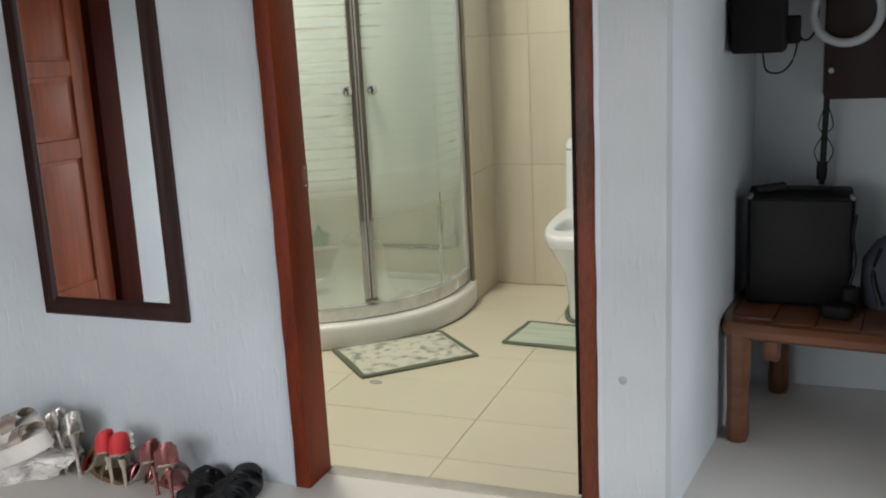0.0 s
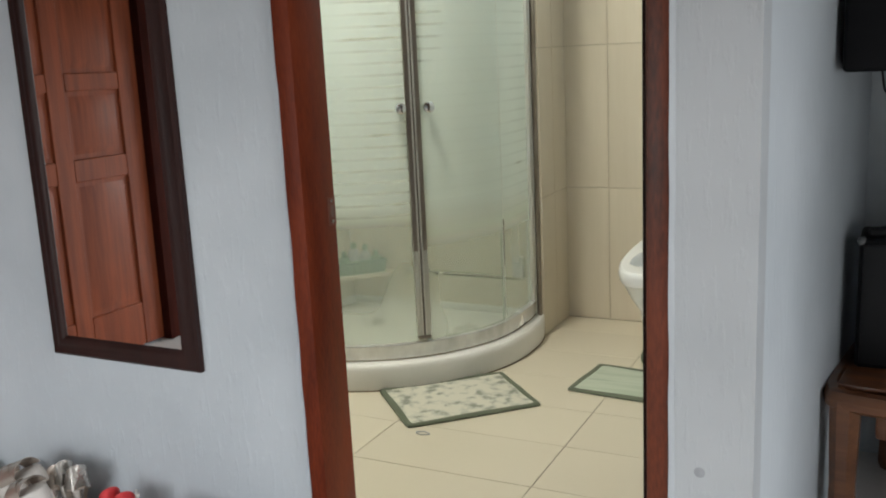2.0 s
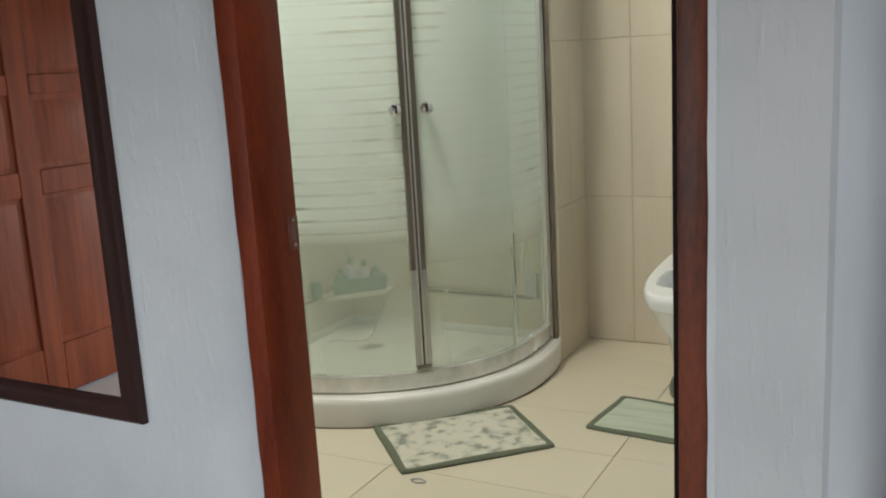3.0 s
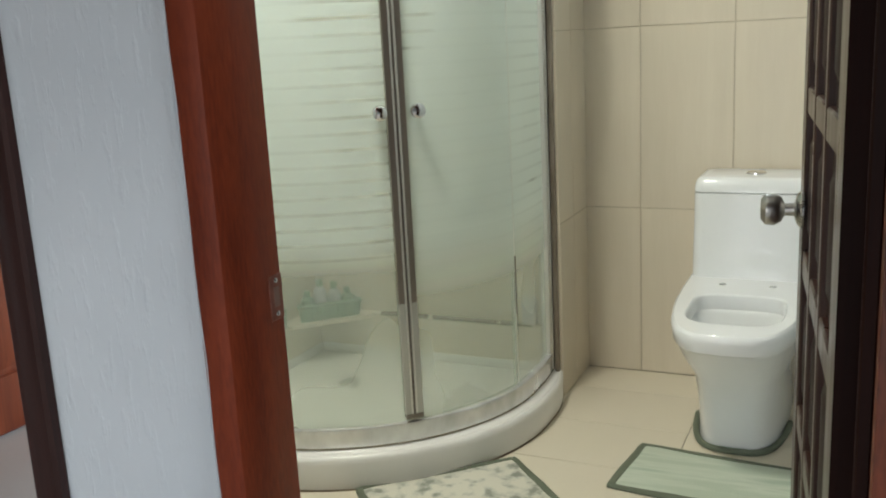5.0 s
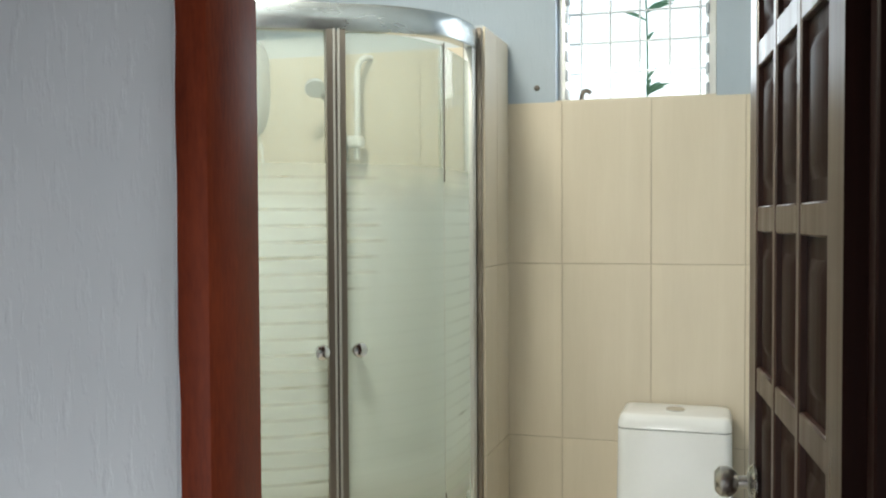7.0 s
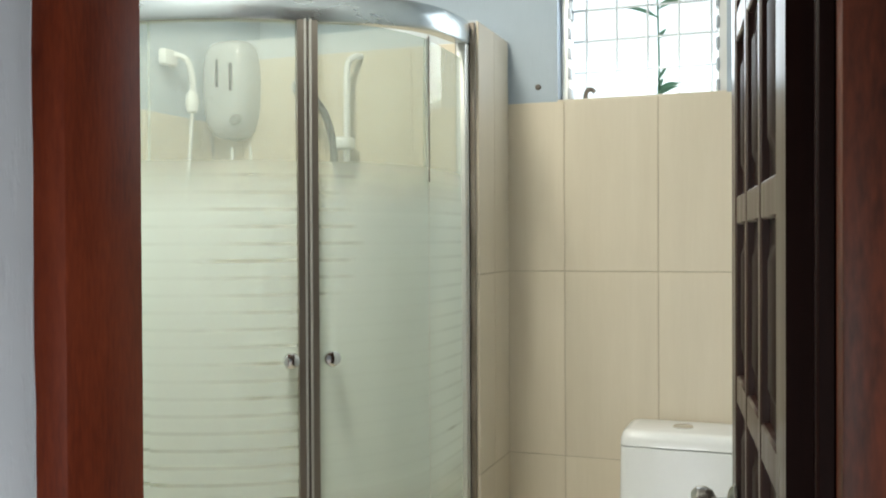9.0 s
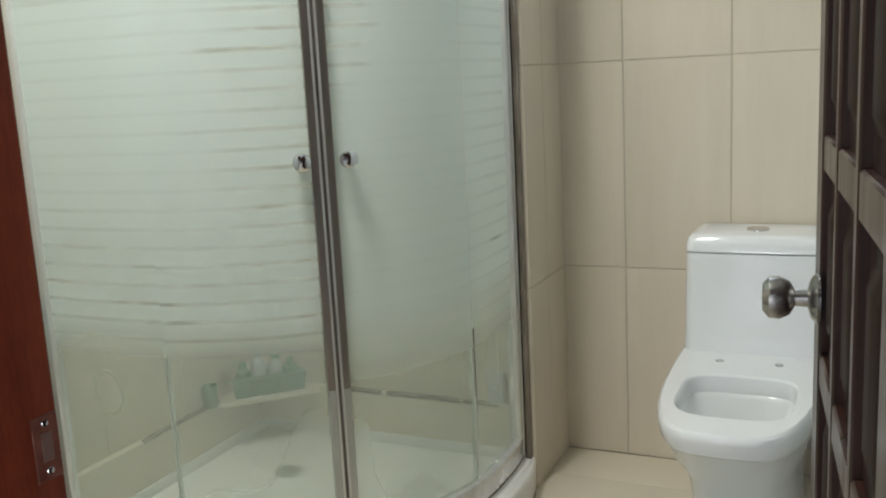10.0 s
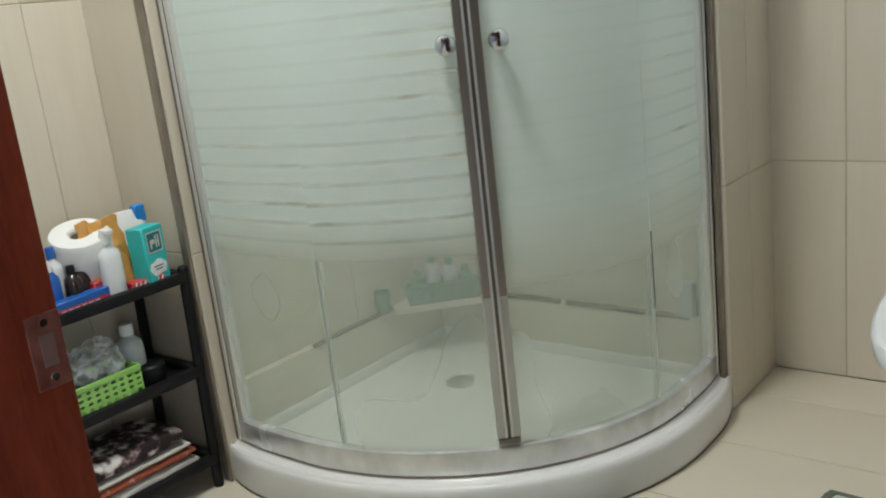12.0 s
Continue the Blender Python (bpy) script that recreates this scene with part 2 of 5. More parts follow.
# ---- mesh tools ----
def box(bm, x0, x1, y0, y1, z0, z1, bevel=0.0, seg=2, m=None):
    r = bmesh.ops.create_cube(bm, size=1, matrix=Matrix.Translation(((x0 + x1) / 2, (y0 + y1) / 2, (z0 + z1) / 2)) @ Matrix.Diagonal((x1 - x0, y1 - y0, z1 - z0, 1)))
    vs = r["verts"]
    if bevel:
        es = list({e for v in vs for e in v.link_edges})
        k = bmesh.ops.bevel(bm, geom=es, offset=bevel, segments=seg, profile=0.5, affect="EDGES")
        vs = list({v for f in k["faces"] for v in f.verts} | {v for v in vs if v.is_valid})
    if m is not None:
        bmesh.ops.transform(bm, matrix=m, verts=vs)
    return vs


def rings(bm, loops, close=True, cap0=True, cap1=True):
    """Skins a list of loops of equal length."""
    vv = [[bm.verts.new(p) for p in lp] for lp in loops]
    k = len(vv[0])
    for a, b in zip(vv, vv[1:]):
        for i in range(k if close else k - 1):
            j = (i + 1) % k
            bm.faces.new((a[i], a[j], b[j], b[i]))
    if cap0:
        bm.faces.new(vv[0][::-1])
    if cap1:
        bm.faces.new(vv[-1])
    return [v for r in vv for v in r]


def lathe(bm, profile, seg=20, m=None):
    """Turns (radius, height) pairs round z."""
    loops = [[(r * math.cos(2 * math.pi * i / seg), r * math.sin(2 * math.pi * i / seg), z) for i in range(seg)] for r, z in profile]
    vs = rings(bm, loops)
    if m is not None:
        bmesh.ops.transform(bm, matrix=m, verts=vs)
    return vs


def tube(bm, pts, r, seg=8, taper=None):
    pts = [Vector(p) for p in pts]
    loops = []
    up = Vector((0.13, 0.21, 1)).normalized()
    for i, p in enumerate(pts):
        d = (pts[min(i + 1, len(pts) - 1)] - pts[max(i - 1, 0)]).normalized()
        if abs(d.dot(up)) > 0.95:
            up = Vector((1, 0.1, 0.1)).normalized()
        s = d.cross(up).normalized()
        t = s.cross(d)
        rr = r if taper is None else r * taper[i]
        loops.append([p + (s * math.cos(2 * math.pi * a / seg) + t * math.sin(2 * math.pi * a / seg)) * rr for a in range(seg)])
    return rings(bm, loops)


def smooth_path(pts, k=6):
    """Catmull-Rom points through a short list."""
    P = [Vector(p) for p in pts]
    P = [P[0] * 2 - P[1]] + P + [P[-1] * 2 - P[-2]]
    out = []
    for i in range(1, len(P) - 2):
        for j in range(k):
            t = j / k
            a, b, c, d = P[i - 1], P[i], P[i + 1], P[i + 2]
            out.append(0.5 * (2 * b + (c - a) * t + (2 * a - 5 * b + 4 * c - d) * t * t + (3 * b - a - 3 * c + d) * t ** 3))
    out.append(P[-2])
    return out


def mesh_of(bm, name, material, smooth=True):
    bmesh.ops.recalc_face_normals(bm, faces=bm.faces)
    me = bpy.data.meshes.new(name)
    bm.to_mesh(me)
    bm.free()
    if smooth:
        for f in me.polygons:
            f.use_smooth = True
        me.set_sharp_from_angle(angle=radians(38))
    me.materials.append(material)
    return me


def part(name, bm, material, parent, label=""):
    ob = new(name, mesh_of(bm, name, material))
    ob.parent = parent
    return tagged(ob, label)


def single(name, bm, material, label="", category="", group="", kind=""):
    return tagged(new(name, mesh_of(bm, name, material)), label, category, group, kind)


def thing(name, at, label, category, group="", kind=""):
    ob = new(name)
    ob.location = at
    ob.empty_display_size = 0.05
    return tagged(ob, label, category, group, kind)


def child(name, bm, material, parent, label=""):
    """A part whose mesh is written in world metres, under a thing that stands elsewhere unturned."""
    ob = part(name, bm, material, parent, label)
    base, up = Vector((0, 0, 0)), parent
    while up:
        base += up.location
        up = up.parent
    ob.location = -base
    return ob


def B():
    return bmesh.new()


# ---- the two rooms ----
TOP = 2.9
BX0, BX1, BY1 = -1.33, 0.80, 2.18      # bathroom: tiled left wall, right wall, window wall
SX0, SX1, SY0, SY1 = -1.08, -0.145, 1.00, 1.86   # boxed-out corner that holds the shower
DOOR_W = 0.755

bm = B()
box(bm, -1.75, -0.035, 0.0, 0.10, 0, TOP)
box(bm, -0.042, 0.798, 0.0, 0.10, 2.10, TOP)
single("wall_bathroom", bm, PAINT, "bluish-white roller-painted wall with a doorway", "wall", kind="structure")
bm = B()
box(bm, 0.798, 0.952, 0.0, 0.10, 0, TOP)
single("wall_pier", bm, PAINT_PIER, "greyish-white painted pier between doorway and alcove, some shade in its colour", "wall", kind="structure")

bm = B()
rings(bm, [[(0.80, 0.10, z), (0.952, 0.10, z), (1.085, 1.06, z), (1.085, 2.4, z), (0.80, 2.4, z)] for z in (0, TOP)])
single("wall_alcove_side", bm, PAINT, "bluish-white painted wall beside the alcove", "wall", kind="structure")
bm = B()
box(bm, 1.02, 3.5, 1.10, 1.22, 0, TOP)
single("wall_alcove_back", bm, PAINT, "bluish-white painted wall at the back of the alcove", "wall", kind="structure")
bm = B()
box(bm, 3.4, 3.5, -3.5, -1.85, 0, TOP)
box(bm, 3.4, 3.5, -0.35, 1.10, 0, TOP)
box(bm, 3.4, 3.5, -1.85, -0.35, 0, 0.28)
box(bm, 3.4, 3.5, -1.85, -0.35, 1.34, TOP)
single("wall_east", bm, PAINT, "bluish-white painted bedroom wall with a wide window", "wall", kind="structure")
# Opening added out of view for the south fill lamp.
bm = B()
box(bm, -1.75, -1.25, -3.5, -3.4, 0, TOP)
box(bm, 0.55, 3.4, -3.5, -3.4, 0, TOP)
box(bm, -1.25, 0.55, -3.5, -3.4, 0, 0.22)
box(bm, -1.25, 0.55, -3.5, -3.4, 1.40, TOP)
single("wall_south", bm, PAINT, "bluish-white painted bedroom wall with an added, unseen light opening", "wall", kind="structure")
# Unseen partition, added so the east window's light leaves the alcove dim.
bm = B()
box(bm, 1.95, 2.05, 0.0, 1.10, 0, TOP)
single("alcove_light_block", bm, PAINT, "unseen partition added to keep window light out of the alcove", "wall", kind="structure")
bm = B()
box(bm, -1.87, -1.75, -3.5, -1.43, 0, TOP)
box(bm, -1.87, -1.75, -0.48, 0.10, 0, TOP)
box(bm, -1.87, -1.75, -1.43, -0.48, 2.08, TOP)
single("wall_west", bm, PAINT, "bluish-white painted bedroom wall with a doorway", "wall", kind="structure")
bm = B()
box(bm, -1.9, 3.5, -3.5, 0.10, -0.1, 0)
box(bm, 0.80, 3.5, 0.10, 1.22, -0.1, 0)
single("floor_bedroom", bm, FLOOR, "smooth pale grey bedroom floor", "floor", kind="structure")
# Unseen ceiling, made dark so less light bounces onto the upper walls.
bm = B()
box(bm, -1.9, 3.5, -3.5, 0.10, TOP, TOP + 0.1)
box(bm, 0.80, 3.5, 0.10, 1.22, TOP, TOP + 0.1)
single("ceiling_bedroom", bm, wood("bounce_cutting_brown", (0.10, 0.055, 0.03), (0.17, 0.10, 0.06), 0.5, 0.0, "X"), "unseen bedroom ceiling, kept dark brown to cut bounced light", "ceiling", kind="structure")
bm = B()
box(bm, -1.5, 0.80, 0.10, 2.4, TOP, TOP + 0.1)
single("ceiling_bathroom", bm, CEIL, "plain off-white bathroom ceiling", "ceiling", kind="structure")

# bathroom shell behind the tiles
WX0, WX1, WZ0, WZ1 = 0.02, 0.550, 1.745, 2.22
bm = B()
box(bm, -1.5, WX0, BY1 + 0.008, 2.4, 0, TOP)
box(bm, WX1, BX1, BY1 + 0.008, 2.4, 0, TOP)
box(bm, WX0, WX1, BY1 + 0.008, 2.4, 0, WZ0 - 0.004)
box(bm, WX0, WX1, BY1 + 0.008, 2.4, WZ1, TOP)
wall_window = single("wall_window", bm, PAINT_BLUE, "pale blue painted wall over cream tiles, with a small window", "wall", kind="structure")
bm = B()
box(bm, -1.5, BX0 - 0.008, 0.10, BY1, 0, TOP)
wall_left = single("wall_tiled_west", bm, PAINT_BLUE, "pale blue painted wall over cream tiles", "wall", kind="structure")
bm = B()
box(bm, SX0 - 0.06, SX1 - 0.008, SY1 + 0.008, BY1, 0, 1.955)
wall_back = single("wall_shower_back", bm, PAINT, "boxed-out tiled wall behind the shower", "wall", kind="structure")
bm = B()
box(bm, BX0, SX0 - 0.008, SY0 + 0.008, BY1, 0, TOP)
wall_side = single("wall_shower_side", bm, PAINT_BLUE, "boxed-out tiled wall beside the shower", "wall", kind="structure")
bm = B()
box(bm, -1.5, 0.80, 0.104, 2.4, -0.1, -0.0022)
floor_bath = single("floor_bathroom", bm, GROUT, "cream tiled bathroom floor with grey joints", "floor", kind="structure")
bm = B()
box(bm, 0.0, DOOR_W, 0.085, 0.135, -0.01, 0.004, 0.003)
single("threshold", bm, surface("worn_threshold", (0.36, 0.34, 0.30), (0.5, 0.47, 0.42), 0.5, scale=14), "worn grey cement threshold strip", "threshold", kind="structure")


# ---- bathroom door frame ----
def frame_of(name, x0, x1, ya, yb, face, face2, label):
    g = thing(name, (x0, 0, 0), label, "door frame", kind="structure")
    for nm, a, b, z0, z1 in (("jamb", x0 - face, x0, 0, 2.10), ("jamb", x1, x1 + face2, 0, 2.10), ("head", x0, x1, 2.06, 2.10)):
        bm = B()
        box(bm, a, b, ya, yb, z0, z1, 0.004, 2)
        child(nm, bm, STAINED_DIM if a == x1 else JAMB, g)
    return g


frame_bath = frame_of("door_frame", 0.0, DOOR_W, -0.012, 0.115, 0.045, 0.043, "red-brown varnished wooden door frame with worn edges")
bm = B()
box(bm, -0.001, 0.0012, 0.083, 0.1135, 0.815, 0.879, 0.0008, 1)
plate = child("strike_plate", bm, surface("worn_brass_plate", (0.11, 0.028, 0.017), (0.22, 0.085, 0.055), 0.35, 0.4, 60), frame_bath, "worn brassy strike plate with two screws")
bm = B()
box(bm, 0.001, 0.002, 0.092, 0.105, 0.834, 0.862, 0.0005, 1)
child("latch_hole", bm, surface("pale_worn_metal", (0.15, 0.085, 0.065), (0.27, 0.17, 0.14), 0.4, 0.5), plate)
for z in (0.824, 0.871):
    bm = B()
    lathe(bm, [(0.0, 0.0), (0.004, 0.0), (0.0035, 0.001), (0.0, 0.0014)], 10, pose(0.0012, 0.0985, z, 0, 90, 0))
    child("screw", bm, CHROME, plate)
# Strip added to close the gap beside the hinge, in the darkened wood.
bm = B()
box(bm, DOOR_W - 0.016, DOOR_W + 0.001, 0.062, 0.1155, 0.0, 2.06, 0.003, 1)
child("door_stop", bm, DOOR_DARK, frame_bath)
# plaster daubed roughly up to the frame
for x0, x1, nm in ((-0.055, -0.042, "trim"), (0.7975, 0.806, "trim")):
    bm = B()
    k = 60
    edge = [noise.noise((x0 * 7, i * 0.35, 0)) * (0.004 if x0 < 0 else 0.0015) for i in range(k + 1)]
    a, b = (x0, x1) if x0 < 0 else (x1, x0)
    loops = []
    for i in range(k + 1):
        z = 2.1 * i / k
        e = b + (edge[i] if x0 < 0 else edge[i])
        loops.append([(a, 0.002, z), (a, -0.001, z), (e, -0.0135, z), (e, 0.002, z)])
    rings(bm, loops)
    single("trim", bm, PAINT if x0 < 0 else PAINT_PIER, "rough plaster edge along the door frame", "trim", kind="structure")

# ---- the panelled bathroom door, standing open ----
door = thing("door_1", (0.715, 0.125, 0), "dark brown varnished door with many raised panels, standing open", "door", kind="structure")
door.rotation_euler = (0, 0, radians(96.6))
# local x runs from the hinge to the free edge, local y points away from the bedroom side
DW, DT = 0.74, 0.04
cols = [(0.085, 0.262), (0.287, 0.463), (0.488, 0.660)]
rails_z = [0.0, 0.17, 0.475, 0.765, 1.05, 1.34, 1.635, 1.93]
bm = B()
xs = [0, cols[0][0], cols[0][1], cols[1][0], cols[1][1], cols[2][0], cols[2][1], DW]
for a, b in ((xs[0], xs[1]), (xs[6], xs[7])):
    box(bm, a, b, -DT, 0, 0.012, 2.045, 0.003, 1)
part("stile", bm, DOORW, door)
# Dark strip laid over the hinge edge.
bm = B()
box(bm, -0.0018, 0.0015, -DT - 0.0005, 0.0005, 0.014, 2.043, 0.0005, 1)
part("hinge_edge", bm, DOOR_DARK, door, "thin dark strip over the hinge edge")
for a, b in ((xs[2], xs[3]), (xs[4], xs[5])):
    bm = B()
    box(bm, a, b, -DT + 0.001, -0.001, 0.02, 2.04, 0.003, 1)
    part("mullion", bm, DOORW, door)
for i, z in enumerate(rails_z):
    h0, h1 = (z - 0.023, z + 0.023)
    if i == 0:
        h0, h1 = 0.012, 0.10
    if i == len(rails_z) - 1:
        h0, h1 = z, 2.045
    for a, b in cols:
        bm = B()
        box(bm, a, b, -DT + 0.002, -0.002, h0, h1, 0.003, 1)
        part("rail", bm, DOORW, door)
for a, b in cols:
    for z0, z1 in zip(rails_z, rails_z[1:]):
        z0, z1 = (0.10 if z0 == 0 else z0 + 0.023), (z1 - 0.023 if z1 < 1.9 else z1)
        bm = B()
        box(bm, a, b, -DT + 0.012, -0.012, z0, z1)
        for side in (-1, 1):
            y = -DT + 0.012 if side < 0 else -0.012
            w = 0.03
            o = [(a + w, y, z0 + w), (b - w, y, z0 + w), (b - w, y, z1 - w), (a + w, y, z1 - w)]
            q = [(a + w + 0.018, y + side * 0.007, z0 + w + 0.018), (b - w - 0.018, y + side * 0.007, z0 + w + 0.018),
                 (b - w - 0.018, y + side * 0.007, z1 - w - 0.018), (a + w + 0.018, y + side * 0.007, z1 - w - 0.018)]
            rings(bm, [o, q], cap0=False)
        # Recess shade comes from the darkened wood.
        part("panel", bm, DOOR_DARK, door)
bm = B()
lathe(bm, [(0.0, 0), (0.033, 0.0), (0.033, 0.004), (0.026, 0.010), (0.012, 0.014), (0.011, 0.030), (0.022, 0.036), (0.0285, 0.048), (0.027, 0.062), (0.018, 0.070), (0.0, 0.071)], 24,
      pose(0.655, 0.0, 0.862, -90, 0, 0))
part("door_knob", bm, surface("brushed_steel", (0.36, 0.35, 0.33), (0.5, 0.49, 0.47), 0.22, 1.0), door, "round brushed steel door knob")
for z in (0.25, 1.05, 1.8):
    bm = B()
    lathe(bm, [(0.0, 0), (0.006, 0), (0.006, 0.08), (0.0, 0.08)], 10, pose(-0.004, -DT, z))
    part("hinge", bm, STRIP, door)

# Bars near white: the daylight's glare is put into their colour.
BARW = surface('glare_pale_bar', (0.76, 0.79, 0.80), (0.84, 0.87, 0.88), 0.5)

# ---- bathroom window: bars and a jalousie ----
window = thing("window_1", (WX0, BY1 + 0.1, WZ0), "small barred bathroom window against bright daylight", "window", kind="structure")
bm = B()
for a, b, c, d in ((WX0, WX0 + 0.028, WZ0, WZ1), (WX1 - 0.028, WX1, WZ0, WZ1)):
    box(bm, a, b, BY1 + 0.06, BY1 + 0.12, c, d, 0.003, 1)
child("window_frame", bm, ALU, window, "aluminium jalousie frame")
bm = B()
box(bm, WX0, WX1, BY1 + 0.002, BY1 + 0.21, WZ0 - 0.004, WZ0 + 0.004, 0.002, 1)
child("window_sill", bm, TILE, window)
for i in range(5):
    bm = B()
    x = WX0 + 0.066 + i * 0.102
    tube(bm, [(x, BY1 + 0.16, WZ0 + 0.003), (x, BY1 + 0.16, WZ1)], 0.0045, 6)
    child("bar", bm, BARW, window)
for i in range(4):
    bm = B()
    z = WZ0 + 0.115 + i * 0.105
    tube(bm, [(WX0, BY1 + 0.162, z), (WX1, BY1 + 0.162, z)], 0.004, 6)
    child("bar", bm, BARW, window)
for side in (WX0 + 0.03, WX1 - 0.03):
    for i in range(7):
        bm = B()
        box(bm, side - 0.006, side + 0.006, BY1 + 0.05, BY1 + 0.10, WZ0 + 0.012 + i * 0.066, WZ0 + 0.05 + i * 0.066, 0.004, 1)
        child("louvre_clip", bm, GREYP, window)
bm = B()
tube(bm, smooth_path([(0.10, BY1 + 0.06, WZ0 + 0.004), (0.105, BY1 + 0.055, WZ0 + 0.03), (0.12, BY1 + 0.05, WZ0 + 0.04), (0.135, BY1 + 0.05, WZ0 + 0.03)]), 0.008)
child("crank_handle", bm, STRIP, window)
bm = B()
box(bm, -0.8, 1.5, 2.95, 2.96, 1.3, 3.4)
single("backdrop", bm, glow("daylight_backdrop", (0.86, 0.97, 1.0), 1.15), "bright overcast daylight outside the window", "sky", kind="structure")
bm = B()
box(bm, -0.3, 0.9, 2.42, 2.9, 1.28, 1.36)
single("outside_ledge", bm, GROUT, "grey cement ledge outside the window", "ledge", kind="structure")
# a plant outside, close to the bars
plant = thing("plant", (0.29, 2.6, 1.7), "thin leafy plant outside the window", "plant")
LEAF, lt, ln, ll, lp_ = nodes_of("thin_backlit_leaf")
lp_.inputs["Base Color"].default_value, lp_.inputs["Roughness"].default_value = (0.10, 0.17, 0.10, 1), 0.5
thin, lmix = ln.new("ShaderNodeBsdfTranslucent"), ln.new("ShaderNodeMixShader")
thin.inputs[0].default_value = (0.42, 0.58, 0.46, 1)
lmix.inputs[0].default_value = 0.75
ll.new(lp_.outputs[0], lmix.inputs[1])
ll.new(thin.outputs[0], lmix.inputs[2])
ll.new(lmix.outputs[0], ln["Material Output"].inputs[0])
bm = B()
tube(bm, smooth_path([(0.29, 2.6, 1.36), (0.295, 2.6, 1.9), (0.285, 2.61, 2.25)]), 0.004, 6)
child("stem", bm, LEAF, plant)
random.seed(4)
for i in range(9):
    bm = B()
    a, z, ln = random.uniform(0, 6.28), random.uniform(1.78, 2.2), random.uniform(0.07, 0.14)
    c = Vector((0.29, 2.6, z))
    d = Vector((math.cos(a), 0.3 * math.sin(a), 0.5)).normalized()
    pts = [c + d * ln * t + Vector((0, 0, -0.3 * ln * t * t)) for t in (0, 0.3, 0.6, 0.85, 1)]
    tube(bm, pts, 0.007, 6, (0.3, 1, 0.9, 0.5, 0.1))
    child("leaf", bm, LEAF, plant)

bm = B()
lathe(bm, [(0, 0), (0.010, 0), (0.009, 0.006), (0.005, 0.010), (0, 0.0105)], 14, pose(-0.045, BY1 + 0.0075, 1.795, 90, 0, 0))
single("wall_screw", bm, STRIP, "dark round screw head in the pale blue wall", "screw")

# ---- bathroom ceiling lamp ----
lamp = thing("ceiling_lamp", (-0.42, 0.62, TOP), "plain round white ceiling lamp, lit", "ceiling lamp")
bm = B()
lathe(bm, [(0.0, 0), (0.21, 0.0), (0.21, -0.03), (0.20, -0.04), (0.187, -0.04), (0.187, -0.02), (0.0, -0.02)], 28, pose(-0.42, 0.62, TOP))
child("lamp_housing", bm, WHITEP, lamp)
bm = B()
lathe(bm, [(0.0, -0.021), (0.186, -0.021), (0.186, -0.03), (0.0, -0.03)], 28, pose(-0.42, 0.62, TOP))
child("diffuser", bm, glow("lamp_glow", (1.0, 0.95, 0.8), 3.0), lamp)


# ---- shower cubicle ----
def curve_at(u, off, r=0.75):
    """A point of the cubicle's rounded front; u runs from the window side to the other end."""
    s, arc = 1 - r, math.pi / 2 * r
    d = u * (2 * s + arc)
    off += (0.026 * max(0, 1 - u / 0.1) ** 2 + 0.03 * max(0, 1 - (1 - u) / 0.1) ** 2) * max(0.0, 1 - off / 0.085)
    if d < s:
        a, b, na, nb = 1, d, 1, 0
    elif d < s + arc:
        t = (d - s) / r
        a, b, na, nb = s + r * math.cos(t), s + r * math.sin(t), math.cos(t), math.sin(t)
    else:
        a, b, na, nb = s - (d - s - arc), 1, 0, 1
    return Vector((SX0 + a * (SX1 + 0.025 - SX0) - na * off, SY1 - b * (SY1 - SY0 + 0.03) + nb * off, 0))


def curved(bm, u0, u1, k, section, r=0.75):
    """Sweeps a section of (offset inwards, height) pairs along the front."""
    rings(bm, [[curve_at(u0 + (u1 - u0) * i / k, o, r) + Vector((0, 0, z)) for o, z in section] for i in range(k + 1)])


shower = thing("shower_cubicle", (SX0, SY1, 0), "corner shower cubicle with curved etched glass doors and chrome frame", "shower")
bm = B()
curved(bm, 0.0, 1.0, 72, [(0.07, 0.0), (0.007, 0.0), (0.002, 0.015), (-0.001, 0.078), (0.001, 0.089), (0.004, 0.0955), (0.009, 0.0985), (0.014, 0.0975), (0.018, 0.0945),
                          (0.027, 0.0935), (0.036, 0.096), (0.042, 0.1005), (0.046, 0.1045), (0.10, 0.1045), (0.105, 0.095), (0.108, 0.06)])
lip = child("tray_rim", bm, ACRYLIC, shower, "rounded white acrylic rim")
bm = B()
curved(bm, 0.0, 1.0, 72, [(0.012, 0.0), (0.003, 0.0), (0.004, 0.004), (0.012, 0.0045)])
child("floor_seal", bm, GRIME, lip, "grimy seal along the floor")
bm = B()
pts = [curve_at(i / 48, 0.090) for i in range(49)] + [Vector((SX0 + 0.004, SY0 + 0.07, 0)), Vector((SX0 + 0.004, SY1 - 0.004, 0)), Vector((SX1 - 0.07, SY1 - 0.004, 0))]
mid_p = Vector((-0.72, 1.50, 0))
rings(bm, [[(*mid_p.lerp(p, g).xy, z) for p in pts] for z, g in ((0.05, 1), (0.098, 1), (0.097, 0.97), (0.091, 0.92), (0.087, 0.4), (0.085, 0.07))])
child("tray", bm, ACRYLIC, shower, "white acrylic shower tray")
bm = B()
box(bm, SX0 + 0.002, SX0 + 0.03, SY0 + 0.08, SY1 - 0.004, 0.08, 0.125, 0.008, 2)
box(bm, SX0 + 0.03, SX1 - 0.08, SY1 - 0.03, SY1 - 0.004, 0.08, 0.125, 0.008, 2)
child("tray_upstand", bm, ACRYLIC, shower)
bm = B()
lathe(bm, [(0, 0), (0.039, 0), (0.039, 0.003), (0.033, 0.006), (0.0, 0.004)], 24, pose(-0.79, 1.57, 0.0875))
